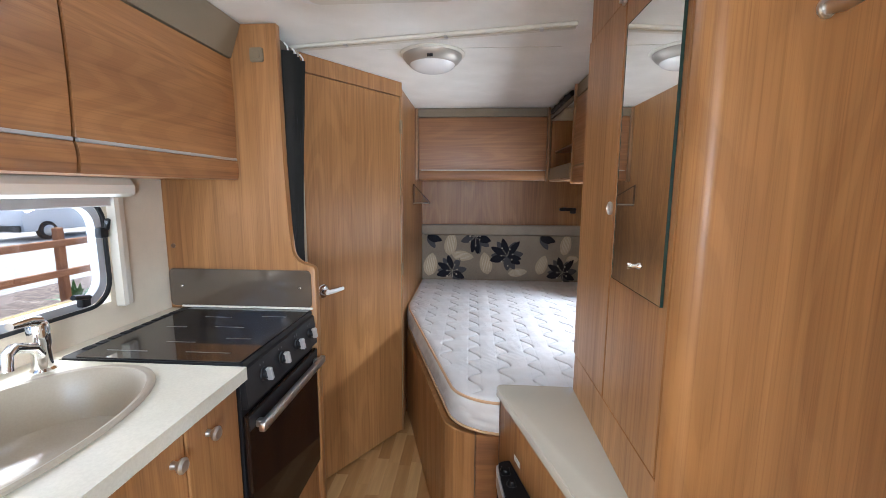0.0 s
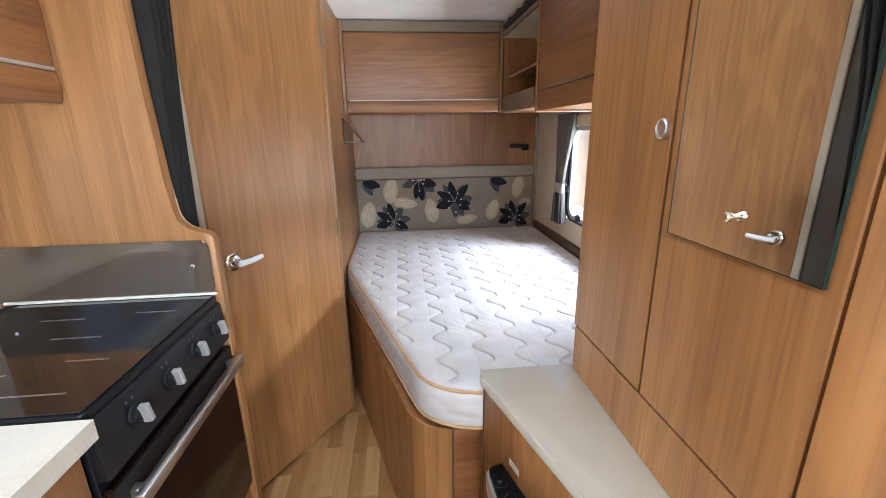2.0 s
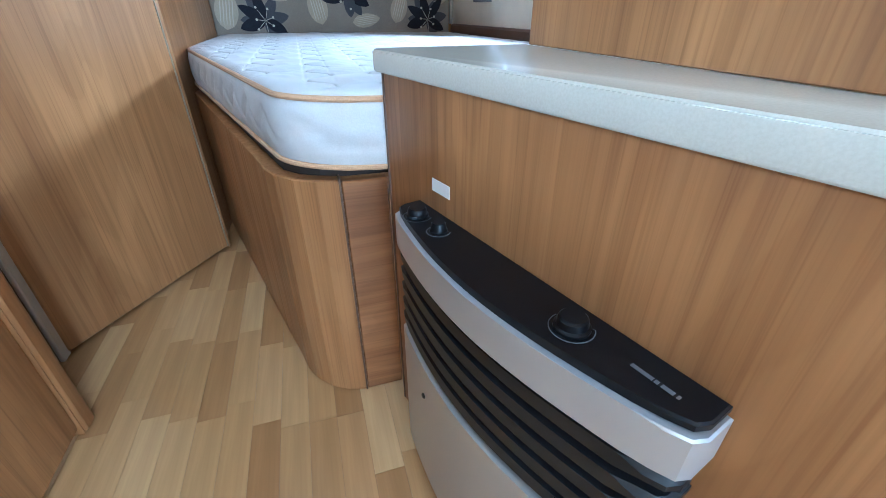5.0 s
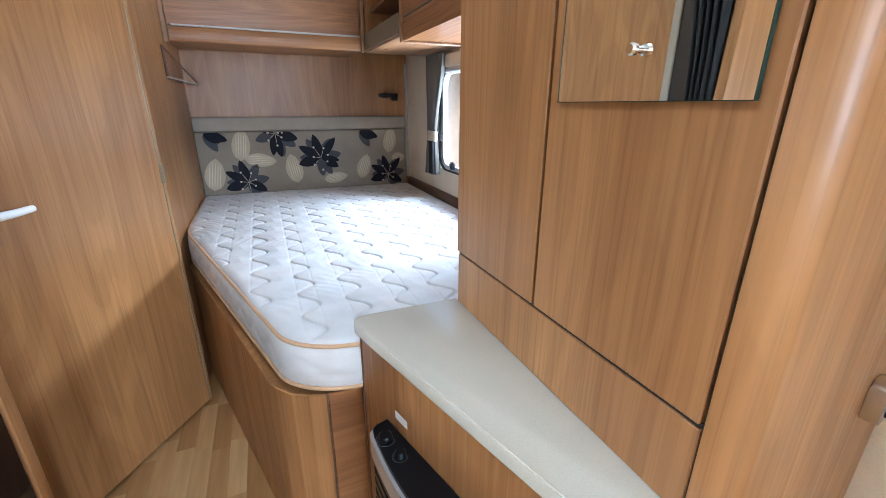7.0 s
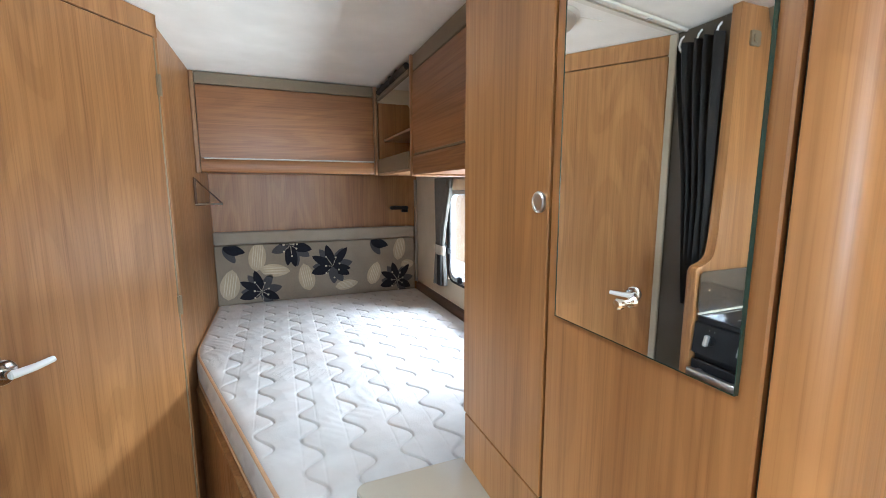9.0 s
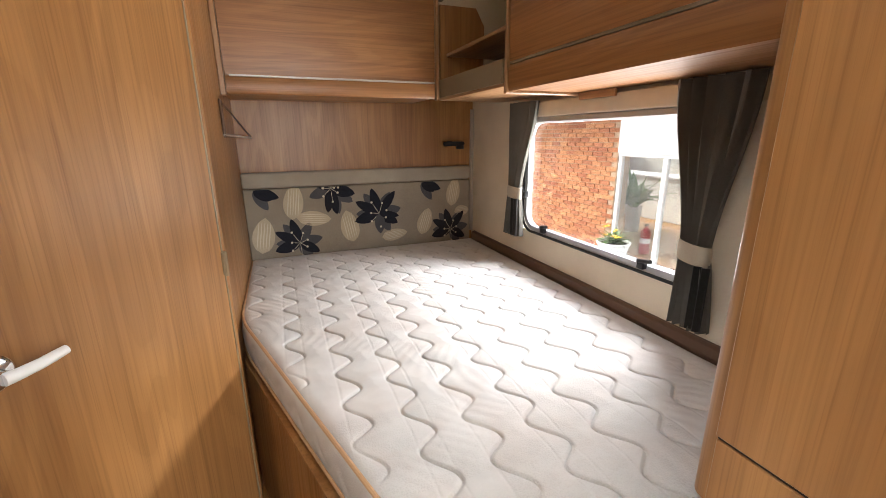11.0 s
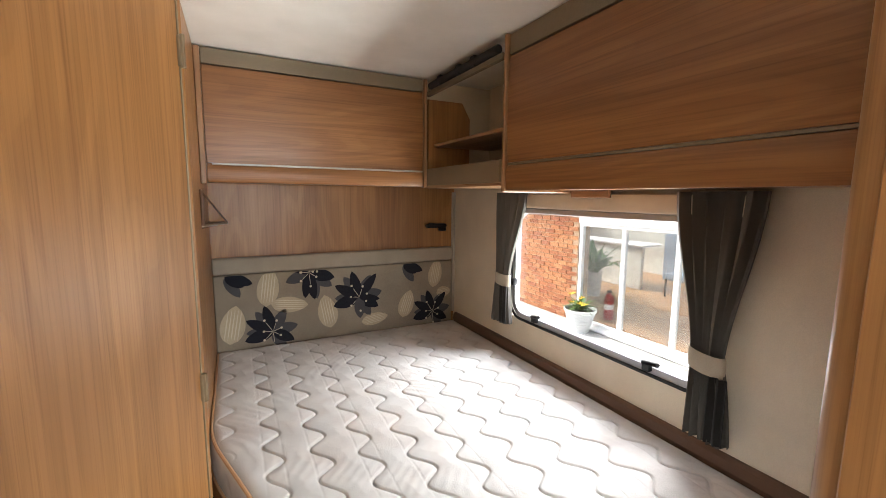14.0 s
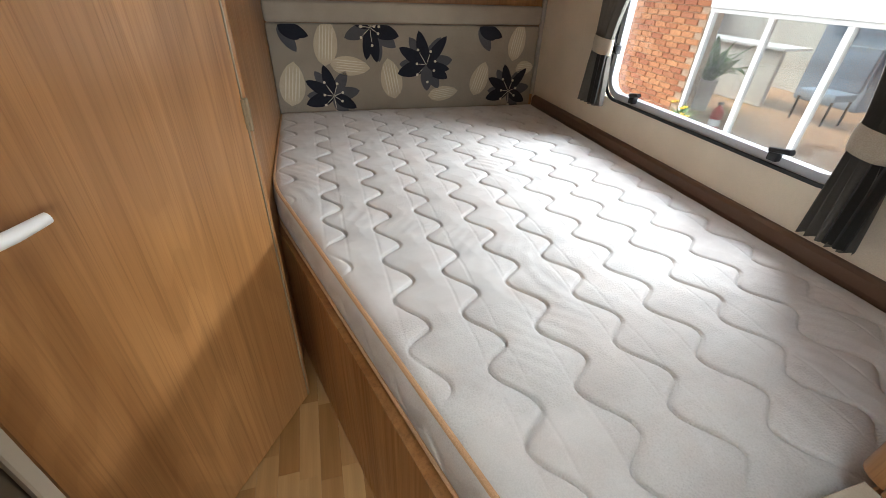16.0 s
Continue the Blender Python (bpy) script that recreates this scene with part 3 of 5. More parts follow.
def flower(c, petals, size):
    bm = bmesh.new()
    for k, (ang, ln, wd, mi) in enumerate(petals):
        petal(bm, c, ang, ln * size, 1.08 * wd * size, mi, 0.0006 + 0.0003 * k)
    for k in range(7):
        a = 51 * k + 20
        d = size * (0.35 + 0.12 * (k % 3))
        p = (c[0] + d * math.cos(radians(a)), min(1.072, c[1] + d * math.sin(radians(a))))
        lathe(bm, [(0.0065, 0), (0.0065, 0.0006)], facing((p[0], 3.4660, p[1]), (0, -1, 0)), 8, 2)
        petal(bm, c, a, d * 0.9, 0.0028, 2, 0.0034)
    part("flower", bm, [NAVY, SLATE, LEAFD], hbd, "navy and slate printed flower")


def leaf(c, ang, ln, wd):
    bm = bmesh.new()
    ca, sa = math.cos(radians(ang)), math.sin(radians(ang))
    st = (c[0] - ca * ln / 2, c[1] - sa * ln / 2)
    petal(bm, st, ang, ln, wd, 0, 0.0006)
    for k in (-2, -1, 0, 1, 2):
        off = k * wd * 0.16
        s2 = (st[0] + ca * ln * 0.1 - sa * off * 0.8, st[1] + sa * ln * 0.1 + ca * off * 0.8)
        petal(bm, s2, ang, ln * 0.8, wd * 0.05, 1, 0.0012)
    part("leaf", bm, [LEAFC, LEAFD], hbd, "cream printed leaf with fine ribs")


P8 = [(60, 1.05, 0.42, 1), (125, 1.1, 0.42, 1), (178, 1.0, 0.42, 1), (-60, 0.95, 0.42, 1), (10, 1.0, 0.45, 1), (-30, 0.95, 0.42, 0), (105, 1.15, 0.40, 0), (150, 1.15, 0.40, 0), (195, 1.1, 0.48, 0), (52, 1.2, 0.36, 0), (-88, 0.9, 0.42, 1), (-10, 0.9, 0.3, 0)]
flower((0.547, 0.908), P8, 0.135)
flower((0.28, 1.068), [(200, 1.0, 0.45, 1), (-75, 1.2, 0.5, 1), (-100, 1.1, 0.38, 0), (-35, 1.15, 0.5, 1), (-80, 1.2, 0.4, 0), (150, 1.0, 0.4, 0), (-15, 1.1, 0.5, 0)], 0.125)
flower((0.092, 0.774), P8[:9], 0.125)
flower((1.002, 0.774), P8[:10], 0.12)
for c in ((-0.115, 1.076), (0.815, 1.076)):
    fb = bmesh.new()
    petal(fb, c, -60, 0.125, 0.055, 1, 0.0006)
    petal(fb, c, -20, 0.13, 0.058, 0, 0.001)
    petal(fb, c, -35, 0.10, 0.05, 0, 0.0014)
    part("flower", fb, [NAVY, SLATE], hbd, "navy and slate printed petals")
for c, a, ln, w in (((0.078, 1.006), 82, 0.20, 0.105), ((-0.09, 0.83), 80, 0.20, 0.115), ((0.180, 0.906), -6, 0.185, 0.085), ((0.372, 0.846), 100, 0.19, 0.105), ((0.638, 0.772), 8, 0.16, 0.07), ((0.833, 0.838), 72, 0.17, 0.095), ((1.022, 1.010), 80, 0.18, 0.09), ((1.08, 0.888), 5, 0.10, 0.07)):
    leaf(c, a, ln, w)

# ---- bed ----
def left_edge(y, pull=0.0):
    """The mattress's left side: straight at the head, then cut off towards the foot, rounded at the corner."""
    if y > 2.76:
        x = -0.160
    elif y > 2.56:
        x = -0.160 + 0.31 * (2.76 - y) ** 2 / 0.4
    else:
        x = -0.129 + (2.56 - y) * 0.31
    r = 0.12
    if y < 1.455 + r:
        k = (1.455 + r - y) / r
        x += 0.155 * (1 - math.sqrt(max(0.0, 1 - k * k)))
    return x + pull


MB0, MT = 0.580, 0.708
ny, nx = 460, 360
ys = 1.455 + 2.0 * (np.linspace(0, 1, ny + 1))
us = np.linspace(0, 1, nx + 1)
Y = np.repeat(ys[:, None], nx + 1, 1)
L = np.array([left_edge(y) for y in ys])
X = L[:, None] + us[None, :] * (1.143 - L[:, None])
edge = np.minimum.reduce([(X - L[:, None]) * 0.95, 1.143 - X, Y - 1.455, 3.455 - Y])
roll = np.clip(edge / 0.030, 0, 1)
Z = MT - 0.014 * (1 - np.sqrt(1 - (1 - roll) ** 2))
# wavy seams, each half a wave on from its neighbour, with a short steep return and a long slow run
pitch, wave = 0.1285, 0.1495


def seam_gap(k):
    """Distance across the seam, from every point to the wavy seam of number k in each place."""
    p = ((1.916 + 0.5 * wave * (k % 2 == 0) - Y) / wave) % 1.0
    short = p < 0.38
    a = np.where(short, np.pi * p / 0.38, np.pi * (1 + (p - 0.38) / 0.62))
    rate = np.where(short, 1 / 0.38, 1 / 0.62) * np.pi / wave
    lean = np.sqrt(1 + (0.027 * rate * np.sin(a)) ** 2)
    return np.abs(X - 0.010 - pitch * k - 0.027 * np.cos(a)) / lean


lane = np.round((X - 0.010) / pitch)
dn = np.minimum.reduce([seam_gap(lane - 1), seam_gap(lane), seam_gap(lane + 1)])
quilt = -0.0075 * np.exp(-((dn / 0.0028) ** 2)) + 0.0062 * np.clip(dn / 0.045, 0, 1) ** 0.6
d2 = np.abs((X + 0.017 + 0.5 * pitch) % pitch - 0.5 * pitch)
quilt -= 0.0013 * np.exp(-((d2 / 0.0022) ** 2))
d3 = np.abs((X - 0.036 + pitch) % (2 * pitch) - pitch)
quilt -= 0.0011 * np.exp(-((d3 / 0.0022) ** 2))
rumple = 0.0009 * np.sin(160 * X + 25 * np.sin(7 * Y)) * np.clip(np.sin(9 * X + 2.5 * np.sin(5 * Y + 1)) - 0.35, 0, 1)
quilt += rumple
soft = 0.004 * np.sin(3.1 * X + 1) * np.sin(2.3 * Y)
Z = Z + (quilt + soft) * np.clip(edge / 0.06, 0, 1)
verts = [(float(a), float(b), float(c)) for a, b, c in zip(X.ravel(), Y.ravel(), Z.ravel())]
faces = [(i * (nx + 1) + j, i * (nx + 1) + j + 1, (i + 1) * (nx + 1) + j + 1, (i + 1) * (nx + 1) + j) for i in range(ny) for j in range(nx)]
mattress = thing("mattress", (0.5, 2.45, MB0), "white quilted mattress with orange piping, bare on the bed", "mattress")
tm = bpy.data.meshes.new("quilted_top")
tm.from_pydata(verts, [], faces)
tm.polygons.foreach_set("use_smooth", [True] * len(tm.polygons))
tm.materials.append(TICKING)
to = new("quilted_top", tm)
to.parent, to.matrix_parent_inverse = mattress, Matrix.Translation(-mattress.location)
outline = [(left_edge(y), y) for y in np.linspace(3.455, 1.456, 180)] + [(x, 1.455) for x in np.linspace(0.40, 1.143, 20)] + [(1.143, y) for y in np.linspace(1.5, 3.455, 20)]
sb = bmesh.new()
rows = []
nsid = len(outline)
run = [0.0]
for i in range(1, nsid):
    run.append(run[-1] + (Vector(outline[i]) - Vector(outline[i - 1])).length)
for k in range(15):
    z = MT - 0.014 + (MB0 - MT + 0.014) * k / 14
    row = []
    for i, (x, y) in enumerate(outline):
        a, b = Vector(outline[i - 1]), Vector(outline[(i + 1) % nsid])
        t = (b - a).normalized()
        v = k / 14
        zig = abs((run[i] / 0.13) % 1.0 - 0.5) * 2
        crease = math.exp(-(((v - 0.25 - 0.5 * zig) / 0.07) ** 2))
        out = 0.012 * math.sin(math.pi * v) ** 0.5 - 0.007 * crease * math.sin(math.pi * v) - (0.02 if k == 14 else 0)
        row.append(sb.verts.new((x + t.y * out, y - t.x * out, z)))
    rows.append(row)
for a, b in zip(rows, rows[1:]):
    for i in range(nsid):
        sb.faces.new((a[i], a[(i + 1) % nsid], b[(i + 1) % nsid], b[i]))
sb.faces.new(rows[-1])
part("side_panel", sb, TICKING, mattress, "", True)
part("top_piping", tube(bmesh.new(), [(x, y, MT - 0.011) for x, y in outline[:202]], 0.0055, 8), ORANGE, mattress, "orange fabric piping", True)
part("bottom_piping", tube(bmesh.new(), [(x - 0.006, y - 0.006, MB0 + 0.004) for x, y in outline[40:195]], 0.005, 8), ORANGE, mattress, "orange fabric piping", True)

bed = thing("bed_base", (0.5, 2.4, 0), "walnut-effect bed base with a rounded corner panel", "bed")
bo = [(-0.1665, 3.46), (-0.1665, 2.62), (0.115, 1.68)] + [(0.135, 1.605), (0.155, 1.565), (0.19, 1.525), (0.23, 1.502), (0.27, 1.492)]
ro = [(x, y) for x, y in bo] + [(0.36, 1.492), (0.36, 1.52), (0.275, 1.52), (0.235, 1.528), (0.20, 1.548), (0.17, 1.585), (0.14, 1.69), (-0.14, 2.625), (-0.14, 3.46)]
part("side_panel", prism(bmesh.new(), [bo[i] for i in range(8)] + ro[10:], "z", 0.0, 0.552, 0.003), WOOD_V, bed)
part("foot_panel", bx(0.274, 0.362, 1.4925, 1.515, 0.001, 0.548, b=0.003), WOOD_X, bed)
part("corner_joint", bx(0.2695, 0.2735, 1.490, 1.515, 0.001, 0.556, b=0.0008), BROWNRAIL, bed, "narrow brown joint strip")
# the deck's dark colour paints the shade below the mattress edge
part("deck", prism(bmesh.new(), [(-0.138, 3.455), (-0.138, 2.63), (0.145, 1.695), (0.175, 1.595), (0.205, 1.555), (0.24, 1.535), (0.36, 1.53), (1.16, 1.53), (1.16, 3.455)], "z", 0.545, 0.579), GAP_SHADE, bed, "board under the mattress, coloured as the gap's shade")
tr = thing("bed_side_rail", (1.15, 2.5, 0.66), "brown vinyl trim rail along the wall at mattress height", "trim", kind="structure")
part("rail", prism(bmesh.new(), [(1.1645, 0.62), (1.146, 0.62), (1.146, 0.70), (1.142, 0.715), (1.146, 0.742), (1.155, 0.750), (1.1645, 0.752)], "y", 1.477, 3.455, 0), BROWNRAIL, tr)
tagged(part("corner_trim", bx(1.145, 1.1645, 3.478, 3.4995, 0.75, 1.50, b=0.003), BEIGE_METAL), "slim corner trim in the bed's wall corner", "trim", kind="structure")

# ---- floor ----
FLOOR_BASE = material("floor_joint", (0.20, 0.11, 0.045), 0.6)[0]
STRIP, sn, sl, sp = material("beech_strip_vinyl", (0.5, 0.33, 0.16), 0.3)
oi = sn.new("ShaderNodeObjectInfo")
sa = noise_of(sn, sl, 1.0, (60, 2.2, 60), 4, 0.6, 0.3)
tone = ramp(sn, sl, oi.outputs["Random"], (0.0, (0.31, 0.155, 0.05)), (0.4, (0.41, 0.23, 0.085)), (0.75, (0.52, 0.325, 0.14)), (1.0, (0.36, 0.18, 0.06)))
sl.new(mix(sn, sl, "MULTIPLY", 0.6, tone, ramp(sn, sl, sa, (0.3, (0.72, 0.68, 0.6)), (0.65, (1.06, 1.05, 1.03)))), sp.inputs["Base Color"])
bump(sn, sl, sp, sa, 0.08, 0.0008)
floor = tagged(part("floor", bx(XL, XR, YF, YR, -0.03, -0.0012, b=0), FLOOR_BASE), "pale beech strip-pattern vinyl floor", "floor", kind="structure")
SW, SL = 0.062, 0.27
strip_mesh = bpy.data.meshes.new("floor_strip")
fb = bx(-SW / 2 + 0.0003, SW / 2 - 0.0003, -SL / 2 + 0.0003, SL / 2 - 0.0003, -0.0011, 0, b=0)
fb.to_mesh(strip_mesh)
fb.free()
strip_mesh.materials.append(STRIP)
rng = random.Random(4)
rest = bmesh.new()
for i in range(int((XR - XL) / SW)):
    shift = rng.random() * SL
    for j in range(-10, 14):
        x, y = XL + SW * (i + 0.5), j * SL + shift
        if y - SL / 2 < YF or y + SL / 2 > YR:
            continue
        if -0.56 < x < 0.56 and 0.0 < y < 2.65:
            ob = new("floor_strip", strip_mesh)
            ob.location = (x, y, 0)
            ob.parent = floor
        else:
            box(rest, x - SW / 2, x + SW / 2, y - SL / 2, y + SL / 2, -0.0011, 0, 0)
tagged(part("floor_strips", rest, STRIP, floor), kind="stuff")

# ---- wardrobe ----
wd = thing("wardrobe", (0.88, 1.15, 0), "tall walnut-effect wardrobe with two doors and a mirror", "wardrobe")
part("body", prism(bmesh.new(), [(0.622, 0.816), (1.162, 0.884), (1.162, 1.474), (0.641, 1.474)] + arc(0.641, 1.448, 0.026, 90, 180, 5) + [(0.615, 1.440), (0.622, 1.438)], "z", 0.7725, ZC - 0.004), WOOD_V, wd, "", True)
part("plinth_panel", bx(0.604, 0.621, 0.814, 1.437, 0.7725, 0.899, b=0.0015), WOOD_V, wd)
part("top_panel", bx(0.604, 0.621, 0.814, 1.437, 1.903, ZC - 0.005, b=0.0015), WOOD_V, wd)
d1 = part("door", bx(0.600, 0.618, 1.1315, 1.437, 0.9065, 1.899, b=0.002), WOOD_V, wd, "narrow walnut-effect door")
d2 = part("door", bx(0.600, 0.618, 0.815, 1.1245, 0.9065, 1.899, b=0.002), WOOD_V, wd, "walnut-effect door with a mirror")
# dark strips set into the door gaps, painting their shade
part("gap_shadow", bx(0.607, 0.6205, 1.1248, 1.1312, 0.9065, 1.899, b=0), GAP_SHADE, wd, "strip painted as the shade between the doors")
part("gap_shadow", bx(0.607, 0.6205, 0.8145, 1.4365, 0.8994, 0.9062, b=0), GAP_SHADE, wd, "strip painted as the shade under the doors")
part("knob", lathe(bmesh.new(), [(0.017, 0), (0.017, 0.004), (0.014, 0.006), (0.0135, 0.0035), (0.004, 0.003)], facing((0.5998, 1.154, 1.408), (-1, 0, 0)), 28), STEEL, d1, "round steel push catch", True)
part("mirror", bx(0.5945, 0.5995, 0.834, 1.098, 1.24, 1.826, b=0), MIRROR, d2, "frameless mirror")
part("mirror_knob", lathe(bmesh.new(), [(0.004, 0), (0.004, 0.005), (0.0065, 0.007), (0.007, 0.012), (0.005, 0.015)], facing((0.5944, 0.966, 1.293), (-1, 0, 0)), 20), CHROME, d2, "small chrome knob", True)
me = bmesh.new()
ring(me, [(0.8332, 1.2392), (1.0988, 1.2392), (1.0988, 1.8268), (0.8332, 1.8268)], [(0.834, 1.24), (1.098, 1.24), (1.098, 1.826), (0.834, 1.826)], "x", 0.5938, 0.5996)
part("mirror_edge", me, GREENEDGE, d2, "greenish polished glass edge")
lt = bmesh.new()
box(lt, 0.592, 0.5995, 1.125, 1.143, 1.885, 1.945, 0.002)
tube(lt, [(0.588, 1.134, 1.888), (0.588, 1.134, 1.94)], 0.005, 8)
tube(lt, [(0.588, 1.134, 1.93), (0.572, 1.145, 1.933)], 0.004, 8)
part("bolt", lt, STEEL, wd, "small steel slide bolt")

# rounded post and end panel of the wardrobe, beside the entrance
pe = arc(0.638, 0.809, 0.038, 180, 270, 8) + [(1.163, 0.838), (1.163, 0.868), (0.66, 0.8095), (0.601, 0.8095)]
# another dark strip, painting the shade between door and end panel
part("gap_shadow", bx(0.607, 0.6205, 0.8099, 0.8139, 0.775, ZC - 0.01, b=0), GAP_SHADE, wd, "strip painted as the shade beside the door")
tagged(part("wardrobe_end_panel", prism(bmesh.new(), pe, "z", 0.0, ZC - 0.004), WOOD_V, smooth=True), "walnut-effect end panel with a rounded front edge", "panel", kind="structure")
hk = thing("coat_hook", (0.784, 0.789, 1.70), "small steel peg hook on the wooden panel", "hook")
part("peg", tube(bmesh.new(), [(0.784, 0.789, 1.732), (0.788, 0.762, 1.728), (0.794, 0.732, 1.735)], lambda k: 0.010 + 0.003 * k, 16), STEEL, hk, "", True)
part("backplate", lathe(bmesh.new(), [(0.016, 0), (0.015, 0.003)], facing((0.784, 0.7892, 1.732), (0.127, -0.992, 0)), 20), STEEL, hk)
lk = thing("door_catch", (1.02, 0.82, 0.81), "brushed steel catch with a dark slot on the panel", "catch")
cm = Matrix.Translation((1.02, 0.8195, 0.812)) @ pose(0, 0, 0, 0, 0, 7.25)
part("plate", turned(prism(bmesh.new(), rounded(-0.024, 0.024, -0.034, 0.034, 0.008), "y", -0.022, -0.0005, 0.005, 2), cm), STEEL, lk, "", True)
part("slot", turned(bx(-0.006, 0.018, -0.026, -0.0225, -0.022, 0.022, b=0.001), cm), BLACK, lk, "dark slot")

# ---- low cabinet, its top and the gas heater ----
cab = thing("low_cabinet", (0.5, 1.1, 0), "low walnut-effect cabinet with an angled front", "cabinet")
part("body", prism(bmesh.new(), [(0.357, 1.44), (0.527, 0.832)] + [(0.536, 0.808), (0.552, 0.792), (0.575, 0.782), (0.601, 0.780), (0.601, 0.8095), (0.6035, 0.8095), (0.6035, 1.44)], "z", 0.0, 0.741), WOOD_V, cab, "", True)
part("edge_strip", bx(0.3545, 0.362, 1.438, 1.444, 0.001, 0.74, b=0.001), BROWNRAIL, cab, "narrow brown edge strip")
ctop = thing("cabinet_top", (0.48, 1.1, 0.741), "beige-grey laminate top with rounded corners", "worktop")
co = arc(0.366, 1.432, 0.022, 90, 196, 6) + [(0.512, 0.828)] + [(0.521, 0.803), (0.537, 0.783), (0.560, 0.772), (0.590, 0.768), (0.648, 0.7715)] + [(0.648, 0.7735)] + list(reversed(arc(0.638, 0.812, 0.0385, 180, 270, 6))) + [(0.606, 0.8155), (0.606, 1.454)]
part("slab", prism(bmesh.new(), co, "z", 0.7415, 0.772, 0.003, 2), STONE, ctop, "", True)
rim, shell = co[2:13], []
for i in range(1, len(rim) - 1):
    along = (Vector(rim[i + 1]) - Vector(rim[i - 1])).normalized()
    shell.append((Vector(rim[i]), Vector((along.y, -along.x))))
band = [tuple(p + q * 0.0022) for p, q in shell] + [tuple(p - q * 0.002) for p, q in reversed(shell)]
part("front_edge", prism(bmesh.new(), band, "z", 0.7435, 0.7695, 0.0008), STONE, ctop, "matching laminate front edging", True)

A, B = Vector((0.3845, 1.342)), Vector((0.5125, 0.882))
HU = (B - A).normalized()
HN = Vector((HU.y, -HU.x))
if HN.x > 0:
    HN = -HN
HL = (B - A).length


def heat_pt(s, d, z):
    p = A + HU * s + HN * d
    return (p.x, p.y, z)


def bow(s):
    return 0.050 + 0.034 * math.sin(math.pi * max(0, min(1, s / HL)))


def heater_slice(bm, s0, s1, inset, z0, z1, b=0.0, back=0.0012):
    n = 20
    front = [(s0 + (s1 - s0) * i / n, bow(s0 + (s1 - s0) * i / n) - inset) for i in range(n + 1)]
    front[0], front[-1] = (s0, front[0][1] - 0.014), (s1, front[-1][1] - 0.014)
    front.insert(1, (s0 + 0.006, bow(s0) - inset - 0.002))
    front.insert(-1, (s1 - 0.006, bow(s1) - inset - 0.002))
    poly = [(s0, back)] + front + [(s1, back)]
    pts = [heat_pt(s, d, 0)[:2] for s, d in poly]
    return prism(bm, pts, "z", z0, z1, b)


heater = thing("gas_heater", (0.42, 1.1, 0), "black and silver wall gas heater with louvres and knobs", "heater")
part("backing", heater_slice(bmesh.new(), 0.006, HL - 0.006, 0.020, 0.03, 0.552), BLACK, heater, "black casing")
part("top_panel", heater_slice(bmesh.new(), 0.004, HL - 0.004, 0.007, 0.553, 0.563, 0.002), HEATBLACK, heater, "black sloping top", True)
part("silver_band", heater_slice(bmesh.new(), 0.0, HL, 0.0, 0.502, 0.5525, 0.002), SILVER, heater, "satin silver band", True)
for k in range(5):
    z = 0.484 - 0.031 * k
    part("louvre", heater_slice(bmesh.new(), 0.004, HL - 0.004, 0.004, z - 0.0095, z + 0.0095, 0.006), BLACK, heater, "", True)
part("lower_panel", heater_slice(bmesh.new(), 0.004, HL - 0.004, 0.002, 0.045, 0.335, 0.003), BEIGE_METAL, heater, "champagne metal lower panel", True)
for s, r in ((0.055, 0.017), (0.112, 0.0125), (0.345, 0.018)):
    kb = part("knob", lathe(bmesh.new(), [(r, 0), (r, 0.003), (r * 0.86, 0.005), (r * 0.8, 0.012), (r * 0.68, 0.014)], Matrix.Translation(heat_pt(s, 0.036, 0.5632)), 24), HEATBLACK, heater, "round black control knob", True)
    part("dial", ring(bmesh.new(), [(p[0], p[1]) for p in arc(*heat_pt(s, 0.036, 0)[:2], r + 0.0042, 100, 330, 20)], [(p[0], p[1]) for p in arc(*heat_pt(s, 0.036, 0)[:2], r + 0.0032, 100, 330, 20)], "z", 0.5632, 0.5636), GREYMARK, heater, "grey printed scale")
for s in (0.12, 0.36):
    sc = heat_pt(s, bow(s) - 0.002, 0.27)
    part("screw", lathe(bmesh.new(), [(0.005, 0), (0.005, 0.002), (0.003, 0.003)], facing(sc, (HN.x, HN.y, 0)), 12), BLACK, heater)
for k, (s0, s1) in enumerate(((0.405, 0.425), (0.4265, 0.430), (0.4325, 0.443), (0.4455, 0.448))):
    q = [heat_pt(s, d, 0)[:2] for s, d in ((s0, 0.028), (s1, 0.028), (s1, 0.0322), (s0, 0.0322))]
    part("marking", prism(bmesh.new(), q, "z", 0.5632, 0.5636), GREYMARK, heater, "grey printed mark")
st = thing("sticker", (0.39, 1.29, 0.595), "small white blank sticker on the cabinet front", "sticker")
q = [heat_pt(s, d, 0)[:2] for s, d in ((0.042, 0.0012), (0.087, 0.0012), (0.087, 0.002), (0.042, 0.002))]
part("label", prism(bmesh.new(), q, "z", 0.592, 0.611), WHITE, st)

# ---- kitchen ----
kw = thing("kitchen_worktop", (-0.63, 0.6, 0.955), "cream laminate kitchen worktop with an oval sink cut-out", "worktop")
SX, SY, SA, SB = -0.648, 0.70, 0.195, 0.318
KZ = 0.99
oval = [(SX + SA * math.cos(a) * abs(math.cos(a)) ** -0.12, SY + SB * math.sin(a)) if abs(math.cos(a)) > 1e-6 else (SX, SY + SB * math.sin(a)) for a in [2 * math.pi * i / 48 for i in range(48)]]
kb = bmesh.new()
K0, K1, KY0, KY1 = XL + 0.0005, -0.338, -0.40, 1.058


